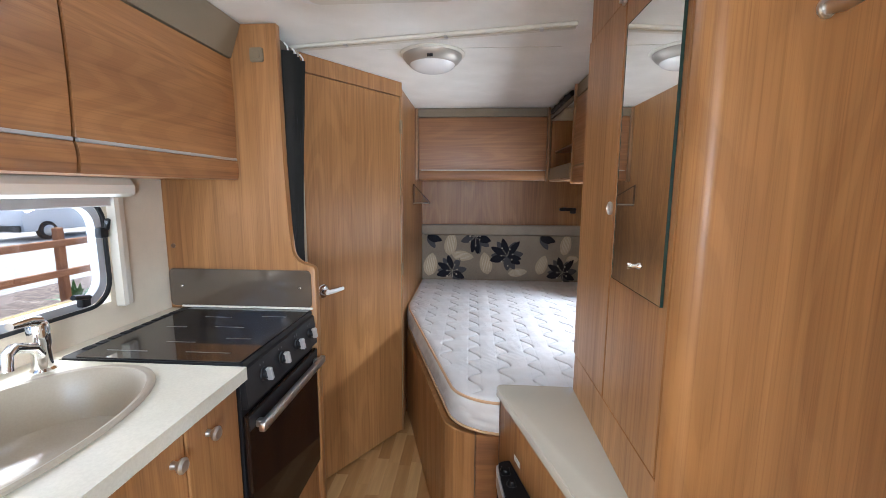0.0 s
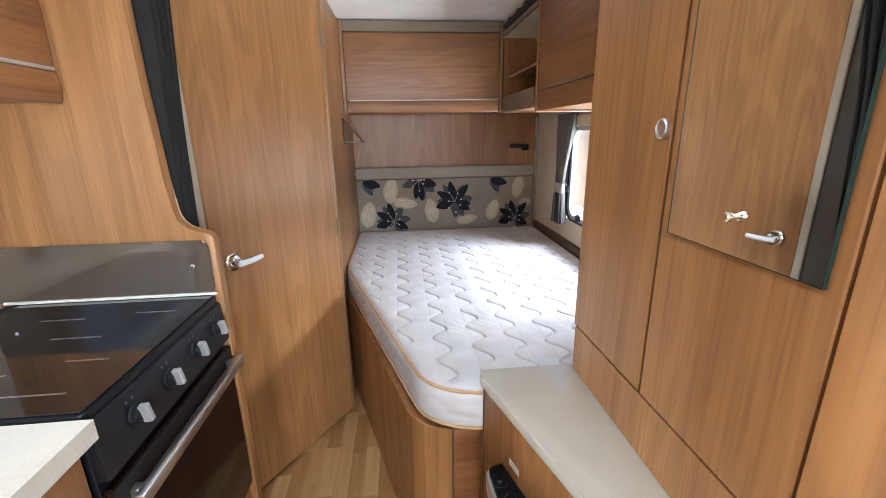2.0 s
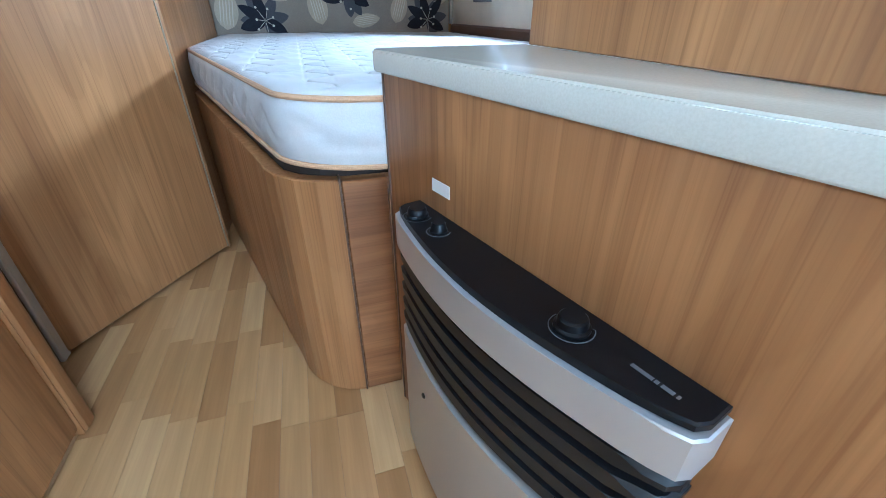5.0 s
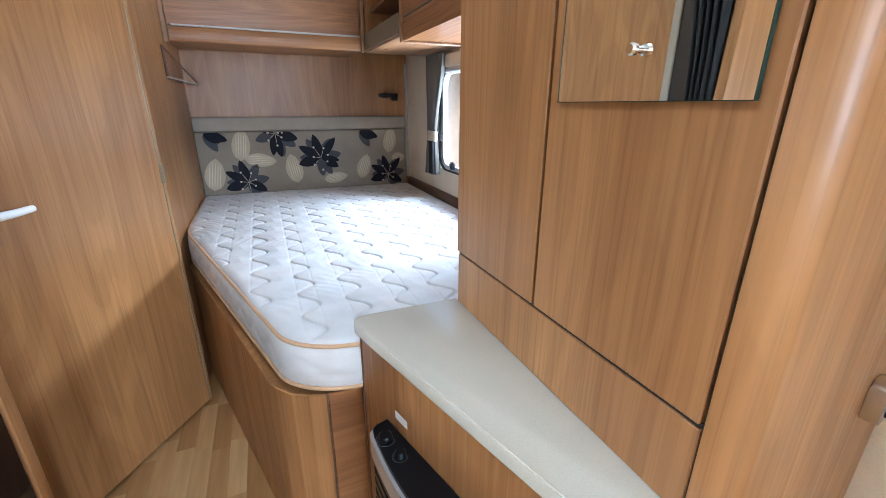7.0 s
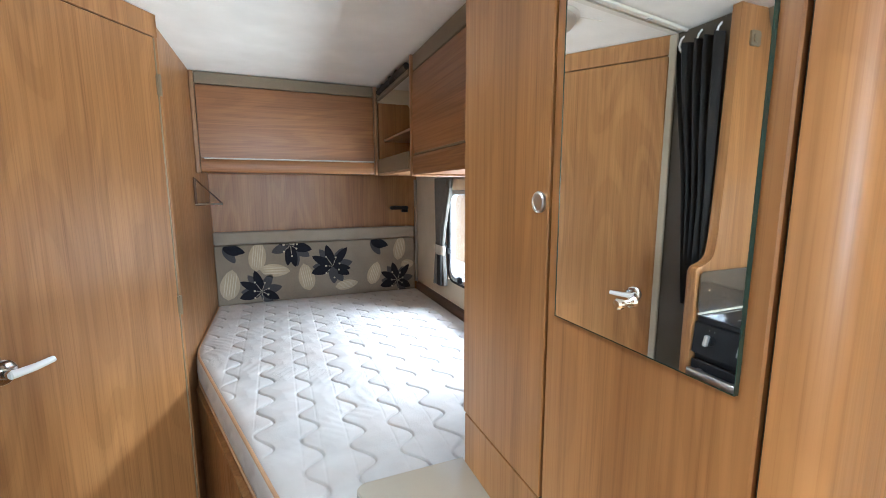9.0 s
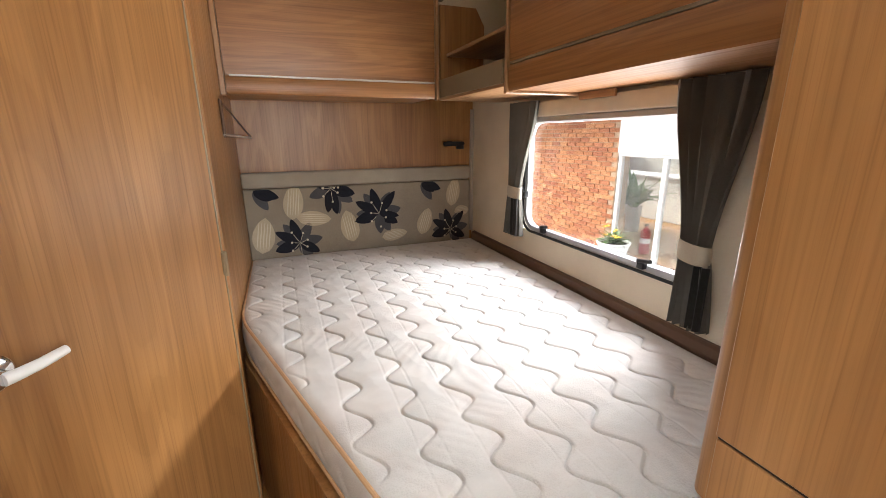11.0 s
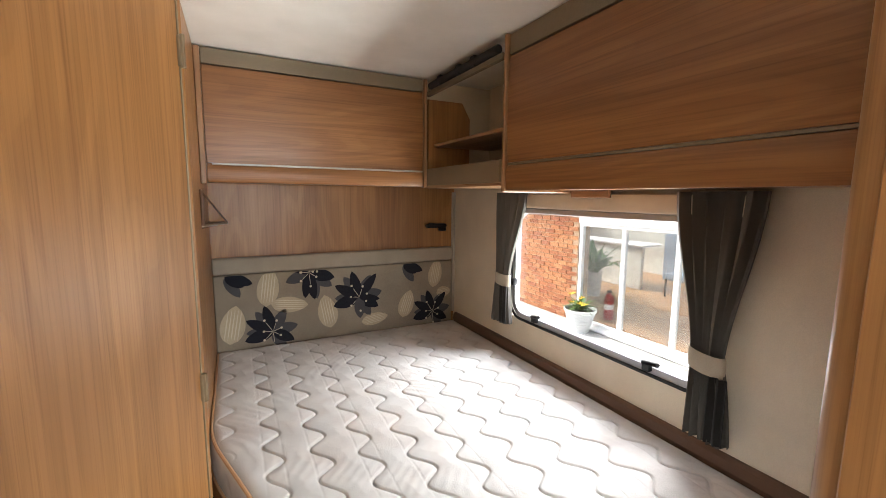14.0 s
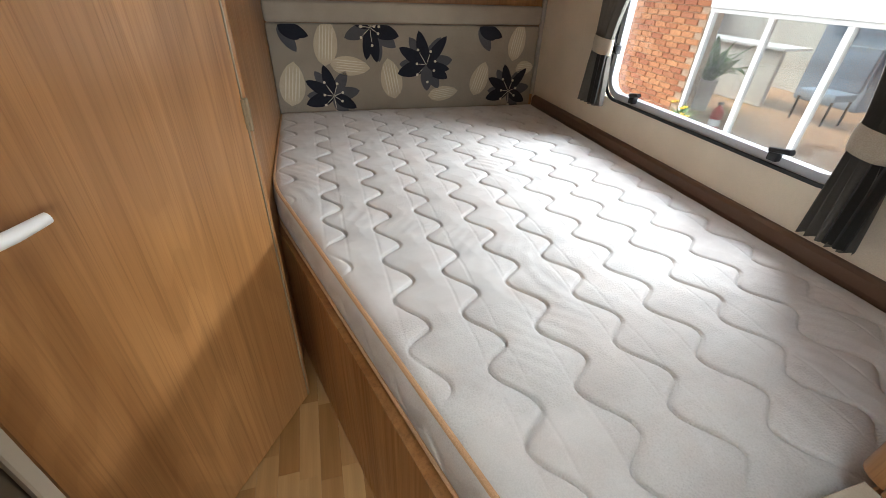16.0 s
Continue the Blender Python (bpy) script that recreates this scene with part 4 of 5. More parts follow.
def on_rect(p):
    d = Vector((p[0] - SX, p[1] - SY))
    t = min((K1 - SX) / d.x if d.x > 1e-9 else 9e9, (K0 - SX) / d.x if d.x < -1e-9 else 9e9, (KY1 - SY) / d.y if d.y > 1e-9 else 9e9, (KY0 - SY) / d.y if d.y < -1e-9 else 9e9)
    return (SX + d.x * t, SY + d.y * t)


outer = [on_rect(p) for p in oval]
for cx, cy in ((K1, KY1), (K0, KY1), (K0, KY0), (K1, KY0)):
    k = min(range(48), key=lambda i: (outer[i][0] - cx) ** 2 + (outer[i][1] - cy) ** 2)
    outer[k] = (cx, cy)
ring(kb, outer, oval, "z", KZ - 0.035, KZ)
part("slab", kb, WORKTOP, kw)
part("strip_behind_hob", bx(XL + 0.0005, -0.87, 1.0585, 1.561, KZ - 0.035, KZ, b=0.001), WORKTOP, kw)
sk = thing("sink", (SX, SY, 0.82), "oval beige composite sink set in the worktop", "sink")
sbm = bmesh.new()
prof = [(1.06, KZ + 0.0015), (1.05, KZ + 0.007), (1.02, KZ + 0.010), (0.985, KZ + 0.008), (0.955, KZ - 0.006), (0.93, KZ - 0.05), (0.87, KZ - 0.105), (0.70, KZ - 0.135), (0.3, KZ - 0.143), (0.1, KZ - 0.146)]
srows = [[sbm.verts.new((SX + (x - SX) * k, SY + (y - SY) * k, z)) for x, y in oval] for k, z in prof]
for a, b in zip(srows, srows[1:]):
    for i in range(48):
        sbm.faces.new((a[i], a[(i + 1) % 48], b[(i + 1) % 48], b[i]))
sbm.faces.new(srows[-1])
part("bowl", sbm, SINKM, sk, "", True)
part("drain", lathe(bmesh.new(), [(0.035, 0), (0.034, 0.003), (0.02, 0.002)], Matrix.Translation((SX, SY, KZ - 0.1455)), 24), STEEL, sk, "steel drain")
tp = thing("tap", (-0.865, 0.99, KZ), "chrome single-lever kitchen tap", "tap")
TX, TY = -0.834, 0.990
part("body", lathe(bmesh.new(), [(0.027, 0), (0.027, 0.006), (0.021, 0.012), (0.020, 0.06), (0.023, 0.075), (0.023, 0.12), (0.018, 0.13)], Matrix.Translation((TX, TY, KZ + 0.0005)), 28), CHROME, tp, "", True)
part("spout", tube(bmesh.new(), [(TX + 0.01, TY - 0.012, KZ + 0.05), (TX + 0.04, TY - 0.05, KZ + 0.085), (TX + 0.080, TY - 0.125, KZ + 0.112), (TX + 0.097, TY - 0.152, KZ + 0.108), (TX + 0.100, TY - 0.158, KZ + 0.075)], 0.012, 14), CHROME, tp, "", True)
part("lever", tube(bmesh.new(), [(TX, TY, KZ + 0.131), (TX + 0.012, TY - 0.03, KZ + 0.142), (TX + 0.03, TY - 0.085, KZ + 0.147)], lambda k: 0.016 - 0.007 * k, 12), CHROME, tp, "", True)

ku = thing("kitchen_base_unit", (-0.64, 0.4, 0), "walnut-effect kitchen base unit with a knobbed door", "cabinet")
part("body", bx(XL + 0.002, -0.384, -0.39, 1.056, 0.0, 0.80, b=0.001), WOOD_V, ku)
part("top_rail", bx(-0.40, -0.384, -0.39, 1.056, 0.801, KZ - 0.036, b=0.001), WOOD_V, ku)
for y0, y1 in ((0.855, 1.052), (0.45, 0.85), (0.02, 0.445)):
    dd = part("door", bx(-0.383, -0.366, y0, y1, 0.10, KZ - 0.045, b=0.003), WOOD_V, ku)
    part("knob", lathe(bmesh.new(), [(0.009, 0), (0.007, 0.01), (0.015, 0.018), (0.017, 0.024), (0.012, 0.029)], facing((-0.3655, y0 + 0.07 if y0 > 0.84 else y1 - 0.04, 0.885), (1, 0, 0)), 24), STEEL, dd, "round satin steel knob", True)
part("end_filler", bx(XL + 0.002, -0.352, 1.5595, 1.5615, 0.0, 0.5, b=0), WOOD_V, ku)

ck = thing("cooker", (-0.61, 1.31, 0), "black built-in gas cooker with glass lid and oven", "cooker")
CY0, CY1, CX1 = 1.061, 1.557, -0.352
part("body", bx(-0.868, CX1 - 0.012, CY0, CY1, 0.36, 0.978, b=0.002), BLACK, ck)
part("lower_panel", bx(-0.868, CX1 - 0.006, CY0, CY1, 0.02, 0.359, b=0.002), WOOD_V, ck, "walnut-effect panel under the oven")
part("lid_frame", prism(bmesh.new(), rounded(-0.869, CX1 - 0.004, CY0 + 0.001, CY1, 0.012), "z", 0.9785, 0.994, 0.003, 2), BLACK, ck, "black metal lid frame")
part("glass_lid", prism(bmesh.new(), rounded(-0.83, CX1 - 0.008, CY0 + 0.006, CY1 - 0.006, 0.01), "z", 0.9945, 0.9985, 0.0012), ENAMEL, ck, "glossy black glass lid")
for k in range(9):
    part("vent", bx(-0.862, -0.838, CY0 + 0.06 + k * 0.043, CY0 + 0.085 + k * 0.043, 0.9943, 0.998, b=0.001), RUBBER, ck)
# flat bright strips on the lid imitate the glints of pan supports
for x, y, ln in ((-0.55, 1.12, 0.13), (-0.78, 1.115, 0.12), (-0.66, 1.19, 0.09), (-0.50, 1.23, 0.08), (-0.60, 1.33, 0.10), (-0.76, 1.32, 0.07), (-0.70, 1.43, 0.10), (-0.50, 1.45, 0.09)):
    part("pan_support_glint", bx(x, x + ln, y, y + 0.004, 0.9986, 0.9990, b=0), STEEL, ck, "thin steel strip drawn as a pan support's glint on the lid")
panel = part("control_panel", prism(bmesh.new(), [(CX1 - 0.011, 0.977), (CX1 + 0.001, 0.972), (CX1 + 0.010, 0.868), (CX1 - 0.011, 0.864)], "y", CY0 + 0.001, CY1 - 0.001, 0.001), BLACK, ck, "sloping black control panel")
kn = Vector((1, 0, 0.11)).normalized()
for y in (1.155, 1.27, 1.385, 1.495):
    kk = part("control_knob", lathe(bmesh.new(), [(0.020, 0), (0.019, 0.004), (0.014, 0.006), (0.013, 0.014)], facing((CX1 + 0.0065, y, 0.925), kn), 24), BLACK, panel, "round black control knob", True)
    part("knob_grip", turned(bx(-0.0065, 0.0065, -0.019, 0.019, 0.010, 0.028, b=0.003), facing((CX1 + 0.0065, y, 0.925), kn) @ pose(0, 0, 0, 0, 0, 6)), SILVER, kk, "bright silver grip bar")
    for dy in (-0.012, 0.006):
        part("mark", turned(bx(-0.002, 0.002, -0.003, 0.003, 0, 0.0006, b=0), facing((CX1 + 0.0035, y + dy, 0.957), kn)), GREYMARK, panel, "white printed mark")
od = part("oven_door", bx(CX1 - 0.011, CX1 + 0.006, CY0 + 0.002, CY1 - 0.002, 0.375, 0.845, b=0.004), OVENGLASS, ck, "dark brown glass oven door")
part("door_frame_strip", bx(CX1 + 0.0062, CX1 + 0.009, CY0 + 0.004, CY1 - 0.004, 0.80, 0.843, b=0.001), BLACK, od, "black top strip")
oh = bmesh.new()
box(oh, CX1 + 0.026, CX1 + 0.046, CY0 + 0.012, CY1 - 0.012, 0.795, 0.822, 0.005, 2)
for y in (CY0 + 0.03, CY1 - 0.05):
    box(oh, CX1 + 0.0092, CX1 + 0.028, y, y + 0.02, 0.798, 0.818, 0.002)
part("handle", oh, STEEL, od, "silver bar handle", True)
sp2 = thing("splashback", (-0.63, 1.555, 1.0), "smoked brown glass splashback behind the hob", "splashback")
part("glass", prism(bmesh.new(), rounded(-0.915, -0.356, 1.002, 1.148, 0.018), "y", 1.551, 1.5565, 0.001), SMOKED, sp2)
part("seal", bx(-0.868, -0.350, 1.543, 1.5505, 0.9995, 1.006, b=0.001), CREAM, sp2, "cream sealing strip")
for x in (-0.865, -0.40):
    part("fixing", lathe(bmesh.new(), [(0.005, 0), (0.005, 0.002), (0.003, 0.003)], facing((x, 1.5508, 1.08), (0, -1, 0)), 12), CHROME, sp2, "chrome fixing dot")

lkg = "kitchen overhead lockers"


def kitchen_locker(y0, y1):
    t = thing("overhead_locker", (-0.77, (y0 + y1) / 2, 1.48), "walnut-effect kitchen overhead locker, closed", "locker", lkg)
    part("body", bx(XL + 0.001, -0.637, y0, y1, 1.486, ZC - 0.006, b=0.001), WOOD_Y, t)
    part("fascia", prism(bmesh.new(), [(-0.636, 1.912), (-0.616, 1.912), (-0.575, ZC - 0.006), (-0.636, ZC - 0.006)], "y", y0, y1), FASCIA, t, "taupe vinyl fascia")
    part("door", locker_face(bmesh.new(), "y", -0.619, y0 + 0.003, y1 - 0.003, 1.562, 1.906, 1), WOOD_Y, t, "", True)
    part("lower_lip", locker_face(bmesh.new(), "y", -0.618, y0 + 0.003, y1 - 0.003, 1.484, 1.553, 1), WOOD_Y, t, "", True)
    part("grip_strip", bx(-0.625, -0.614, y0 + 0.005, y1 - 0.005, 1.5535, 1.5615, b=0.001), SILVER, t, "slim grip strip")


kitchen_locker(0.934, 1.560)
kitchen_locker(0.30, 0.931)
kitchen_locker(-0.34, 0.297)


# ---- windows ----
def window_unit(name, wall_x, inner, y0, y1, z0, z1, label):
    """An acrylic caravan window in its rubber frame; inner: the side (+1 or -1) on which the room lies."""
    w = thing(name, (wall_x, (y0 + y1) / 2, z0), label, "window", kind="structure")
    a, b = sorted((wall_x - inner * 0.003, wall_x + inner * 0.006))
    part("rubber_seal", ring(bmesh.new(), rounded(y0 - 0.006, y1 + 0.006, z0 - 0.006, z1 + 0.006, 0.085), rounded(y0 + 0.003, y1 - 0.003, z0 + 0.003, z1 - 0.003, 0.08), "x", a, b), RUBBER, w, "black rubber seal", True)
    a, b = sorted((wall_x - inner * 0.032, wall_x - inner * 0.0035))
    part("window_frame", ring(bmesh.new(), rounded(y0 + 0.0035, y1 - 0.0035, z0 + 0.0035, z1 - 0.0035, 0.08), rounded(y0 + 0.026, y1 - 0.026, z0 + 0.026, z1 - 0.026, 0.065), "x", a, b), ALU, w, "grey window frame", True)
    g = part("pane", prism(bmesh.new(), rounded(y0 + 0.02, y1 - 0.02, z0 + 0.02, z1 - 0.02, 0.07), "x", wall_x - inner * 0.036, wall_x - inner * 0.0385), GLASS, w, "clear acrylic pane")
    g.visible_shadow = False
    return w


def catch(w, p, inner, along):
    bm = bmesh.new()
    x, y, z = p
    box(bm, min(x, x + inner * 0.022), max(x, x + inner * 0.022), y - 0.014, y + 0.014, z - 0.012, z + 0.020, 0.004, 2)
    q = (x + inner * 0.036, y - 0.055, z + 0.030) if along == "y" else (x + inner * 0.036, y, z + 0.045)
    tube(bm, [(x + inner * 0.018, y + 0.012, z + 0.015), q], 0.0075, 8)
    part("catch", bm, BLACK, w, "black plastic catch", True)


w1 = window_unit("window_1", XR, -1, *WIN_R, "bedroom acrylic window with black catches and blind")
for p, al in (((XR - 0.006, 2.68, 0.914), "y"), ((XR - 0.006, 2.10, 0.914), "y"), ((XR - 0.006, 2.845, 1.06), "z")):
    catch(w1, p, -1, al)
bl = thing("window_blind", (1.15, 2.39, 1.42), "cream roller blind cassette above the bedroom window", "blind")
part("cassette", bx(1.128, 1.1635, 1.80, 2.92, 1.425, 1.4875, b=0.006, seg=2), BLIND, bl, "", True)
part("pull_bar", bx(1.135, 1.150, 1.86, 2.89, 1.400, 1.4245, b=0.004), SILVER, bl, "grey pull bar")
w2 = window_unit("window_2", XL, 1, *WIN_L, "kitchen acrylic window with black rubber frame")
for p, al in (((XL + 0.006, 1.275, 1.31), "z"), ((XL + 0.006, 1.19, 1.112), "y")):
    catch(w2, p, 1, al)
kbld = thing("window_blind", (-0.9, 0.9, 1.4), "cream blind cassette with side runner by the kitchen window", "blind")
part("cassette", prism(bmesh.new(), [(XL + 0.001, 1.425), (XL + 0.001, 1.484), (XL + 0.04, 1.484), (XL + 0.058, 1.462), (XL + 0.056, 1.435), (XL + 0.04, 1.425)], "y", 0.42, 1.378, 0.002), CREAM, kbld, "", True)
part("side_runner", prism(bmesh.new(), [(XL + 0.001, 1.318), (XL + 0.030, 1.318), (XL + 0.030, 1.335), (XL + 0.022, 1.362), (XL + 0.001, 1.367)], "z", 1.065, 1.4245, 0.003), CREAM, kbld)
part("pull_bar", bx(XL + 0.008, XL + 0.022, 0.46, 1.317, 1.395, 1.4245, b=0.003), SILVER, kbld, "grey pull bar")


def tied_curtain(top, waist, foot, z0, zt, label):
    """A curtain gathered by a tie-back at zt; spans along the wall at top, tie and foot."""
    y, h = (waist[0] + waist[1]) / 2, (waist[1] - waist[0]) / 2
    t = hanging_curtain("curtain", (1.12, y, z0), top, waist, foot, z0, zt, 1.494, 1.110, 0.019, 5, label, CURTAIN)
    bm = bmesh.new()
    n = 28
    rows = [[bm.verts.new((1.112 + 0.026 * math.cos(2 * math.pi * k / n), y + (h + 0.006) * math.sin(2 * math.pi * k / n) * s, zt + z + 0.006 * math.sin(2 * math.pi * k / n))) for k in range(n)] for z, s in ((-0.028, 0.97), (-0.018, 1.03), (-0.002, 1.06), (0.018, 1.05), (0.03, 0.98))]
    for a, b in zip(rows, rows[1:]):
        for k in range(n):
            bm.faces.new((a[k], a[(k + 1) % n], b[(k + 1) % n], b[k]))
    part("tie_band", bm, TIE, t, "oatmeal fabric tie-back", True)
    lining = [(1.090 + 0.007 * math.sin(k * 1.1), foot[0] + 0.004 + 0.0042 * k) for k in range(13)]
    part("lining", prism(bmesh.new(), lining + [(x + 0.003, v) for x, v in reversed(lining)], "z", z0 + 0.008, zt - 0.03), DARKCLOTH, t, "dark lining turned outwards below the tie", True)


tied_curtain((2.72, 2.945), (2.84, 2.935), (2.825, 2.955), 0.855, 1.075, "charcoal curtain tied back at the window's far side")
tied_curtain((1.775, 2.02), (1.850, 1.936), (1.82, 1.935), 0.79, 1.018, "charcoal curtain tied back at the window's near side")

# ---- lamps and shelf on the bed head wall ----
rs = thing("reading_light", (1.02, 3.49, 1.31), "flat black reading light folded on the wall", "reading light")
part("arm", prism(bmesh.new(), rounded(0.955, 1.085, 1.288, 1.312, 0.010), "y", 3.44, 3.47, 0.004, 2), BLACK, rs, "", True)
part("mount", bx(0.99, 1.02, 3.4705, 3.4995, 1.286, 1.314, b=0.003), BLACK, rs)
part("head", lathe(bmesh.new(), [(0.02, 0), (0.024, 0.006), (0.024, 0.018), (0.018, 0.022)], facing((1.062, 3.455, 1.290), (0, 0, -1)), 20), BLACK, rs, "", True)
tl = thing("corner_shelf", (-0.166, 3.1, 1.345), "small brown wire triangle shelf in the bed head corner", "shelf")
part("base_plate", prism(bmesh.new(), [(-0.1665, 2.98), (-0.089, 3.38), (-0.1665, 3.38)], "z", 1.3465, 1.3515, 0.001), BROWNRAIL, tl, "thin brown base plate")
part("back_bar", tube(bmesh.new(), [(-0.162, 2.985, 1.355), (-0.162, 3.38, 1.353)], 0.004, 8), BROWNRAIL, tl, "thin brown back bar", True)
part("edge_bar", tube(bmesh.new(), [(-0.1635, 2.979, 1.359), (-0.089, 3.38, 1.344)], 0.005, 8), BEIGE_METAL, tl, "champagne edge bar", True)
part("brace", tube(bmesh.new(), [(-0.1635, 2.979, 1.489), (-0.089, 3.379, 1.349)], 0.004, 8), BROWNRAIL, tl, "thin brown brace", True)
part("upright", tube(bmesh.new(), [(-0.1605, 2.977, 1.36), (-0.1605, 2.977, 1.488)], 0.006, 8), BROWNRAIL, tl, "thin brown upright", True)

# ---- outside: ground and the building beyond the bedroom window ----
GZ = -0.58
GRAVEL = speckled("bark_and_gravel", (0.16, 0.12, 0.095), (0.07, 0.05, 0.04), 0.95, 14, 0.6)
TARMAC = speckled("grey_tarmac", (0.11, 0.11, 0.115), (0.07, 0.07, 0.075), 0.9, 40, 0.3)
CONCRETE = speckled("pale_concrete", (0.36, 0.35, 0.33), (0.28, 0.27, 0.25), 0.9, 12, 0.2)
tagged(part("ground", bx(-400, 400, -400, 400, GZ - 0.3, GZ, b=0), CONCRETE), "pale concrete yard around the caravan", "ground", kind="structure")
tagged(part("planting_bed", bx(-8.5, -3.2, 0.5, 12, GZ, GZ + 0.03, b=0), GRAVEL), "brown bark planting bed by the fence", "ground", kind="structure")

MORTAR = speckled("mortar", (0.40, 0.29, 0.20), (0.32, 0.22, 0.14), 0.9, 80, 0.2)
BRICK, bn, bl2, bp = material("orange_brick", (0.4, 0.16, 0.07), 0.85)
boi = bn.new("ShaderNodeObjectInfo")
bt2 = ramp(bn, bl2, boi.outputs["Random"], (0.0, (0.30, 0.10, 0.045)), (0.35, (0.42, 0.17, 0.07)), (0.7, (0.52, 0.25, 0.11)), (1.0, (0.36, 0.13, 0.065)))
ba = noise_of(bn, bl2, 60, detail=4)
bl2.new(mix(bn, bl2, "MULTIPLY", 0.6, bt2, ramp(bn, bl2, ba, (0.3, (0.65, 0.6, 0.6)), (0.7, (1.1, 1.1, 1.1)))), bp.inputs["Base Color"])
bump(bn, bl2, bp, ba, 0.4, 0.004)
UPVC = material("white_upvc", (0.80, 0.80, 0.79), 0.35)[0]
INWALL = speckled("office_wall", (0.66, 0.64, 0.58), (0.60, 0.58, 0.52), 0.8, 60)
INFLOOR = wood("office_floor", "y", (0.46, 0.25, 0.10), (0.33, 0.16, 0.06), 0.3)
BLUEGREY = material("blue_grey_cloth", (0.22, 0.28, 0.36), 0.8)[0]
LEAFG = speckled("green_leaf", (0.075, 0.16, 0.035), (0.04, 0.10, 0.02), 0.5, 60)
YELLOW = material("yellow_petal", (0.75, 0.5, 0.03), 0.5)[0]
POTM = material("white_glazed_pot", (0.72, 0.74, 0.74), 0.4)[0]
SOIL = material("potting_soil", (0.05, 0.035, 0.025), 0.95)[0]

FX = 4.95
ZS, ZT = -0.54, 1.07
bld = thing("brick_building", (FX, 3.5, GZ), "orange brick building with white office windows", "building")
wb = bmesh.new()
box(wb, FX + 0.006, FX + 0.25, 6.20, 12.0, GZ, 3.2, 0)
box(wb, FX + 0.006, FX + 0.25, -3.0, 6.20, GZ, ZS - 0.03, 0)
part("wall", wb, MORTAR, bld, "orange brick wall")
part("fascia_board", bx(FX - 0.02, FX + 0.25, -3.0, 6.195, ZT + 0.001, ZT + 1.9, b=0.004), UPVC, bld, "white fascia board")
part("soffit", bx(FX - 0.45, FX - 0.021, -3.0, 12.0, ZT + 1.0, ZT + 1.04, b=0.003), UPVC, bld, "white soffit")
part("roof", bx(FX - 0.1, FX + 0.249, -3.0, 12.0, 3.21, 3.28, b=0.01), TARMAC, bld, "grey coping")
part("window_sill", bx(FX - 0.16, FX + 0.2, -3.0, 6.198, ZS - 0.028, ZS - 0.001, b=0.006), UPVC, bld, "white sill")
fr = [6.15, 5.33, 4.50, 3.67, 2.84, 2.01]
for k, y in enumerate(fr):
    part("mullion", bx(FX + 0.0, FX + 0.07, y - 0.035, y + 0.035, ZS + 0.05, ZT - 0.05, b=0.008), UPVC, bld, "white window mullion")
part("frame_top", bx(FX + 0.0, FX + 0.07, 1.97, 6.195, ZT - 0.049, ZT, b=0.006), UPVC, bld, "white frame rail")
part("frame_bottom", bx(FX + 0.0, FX + 0.07, 1.97, 6.195, ZS, ZS + 0.049, b=0.006), UPVC, bld, "white frame rail")
OFFGLASS = glass_mat("office_glass", (0.93, 0.95, 0.95), 0.10)
for a, b in zip(fr, fr[1:]):
    g = part("pane", bx(FX + 0.03, FX + 0.036, b + 0.0352, a - 0.0352, ZS + 0.0495, ZT - 0.0495, b=0), OFFGLASS, bld, "clear glass pane")
    g.visible_shadow = False
part("office_floor", bx(FX + 0.251, FX + 5.0, -1.0, 11.5, ZS - 0.03, ZS + 0.0, b=0), INFLOOR, bld, "orange-brown wooden floor inside")
part("office_back_wall", bx(FX + 5.0, FX + 5.1, -1.0, 11.5, ZS + 0.001, 3.0, b=0), INWALL, bld, "pale wall inside")
part("office_side_wall", bx(FX + 0.251, FX + 4.99, 11.4, 11.5, ZS + 0.001, 3.0, b=0), INWALL, bld, "pale wall inside")
# made-up clear roof, out of view, so that sky and sun brighten the office
oc = part("unseen_glass_roof", bx(FX + 0.251, FX + 5.0, -1.0, 11.5, 3.0, 3.02, b=0), GLASS, bld, "unseen glass roof added to let daylight into the office")
oc.visible_shadow = False
bm_mesh = bpy.data.meshes.new("brick")
tb2 = bx(-0.006, 0.010, -0.105, 0.105, -0.0315, 0.0315, b=0.003)
tb2.to_mesh(bm_mesh)
tb2.free()
bm_mesh.materials.append(BRICK)
for j in range(29):
    for i in range(10):
        z, y = GZ + 0.04 + 0.075 * j, 6.32 + 0.225 * i + (0.1125 if j % 2 else 0)
        br = new("brick", bm_mesh)
        br.location = (FX, y, z)
        br.parent = bld
        br.matrix_parent_inverse = Matrix.Translation(-bld.location)
        br.rotation_euler = (radians(rng.uniform(-0.6, 0.6)), 0, 0)

cable = thing("wall_cable", (FX - 0.03, 4.6, 1.3), "slate grey cable clipped in a loop on the white fascia", "cable")
part("cable", tube(bmesh.new(), [(FX - 0.031, y, z) for y, z in ((4.90, 1.62), (4.89, 1.50), (4.87, 1.40), (4.78, 1.375), (4.66, 1.37), (4.58, 1.31), (4.50, 1.33), (4.48, 1.39), (4.53, 1.44), (4.46, 1.46), (4.35, 1.465), (4.10, 1.46))], 0.011, 8), material("slate_cable", (0.22, 0.26, 0.31), 0.6)[0], cable, "", True)

desk = thing("reception_desk", (FX + 3.2, 8.0, ZS), "cream panelled reception desk inside the office", "desk")
part("front", bx(FX + 2.9, FX + 3.0, 7.2, 9.6, ZS + 0.001, ZS + 0.95, b=0.02), INWALL, desk)
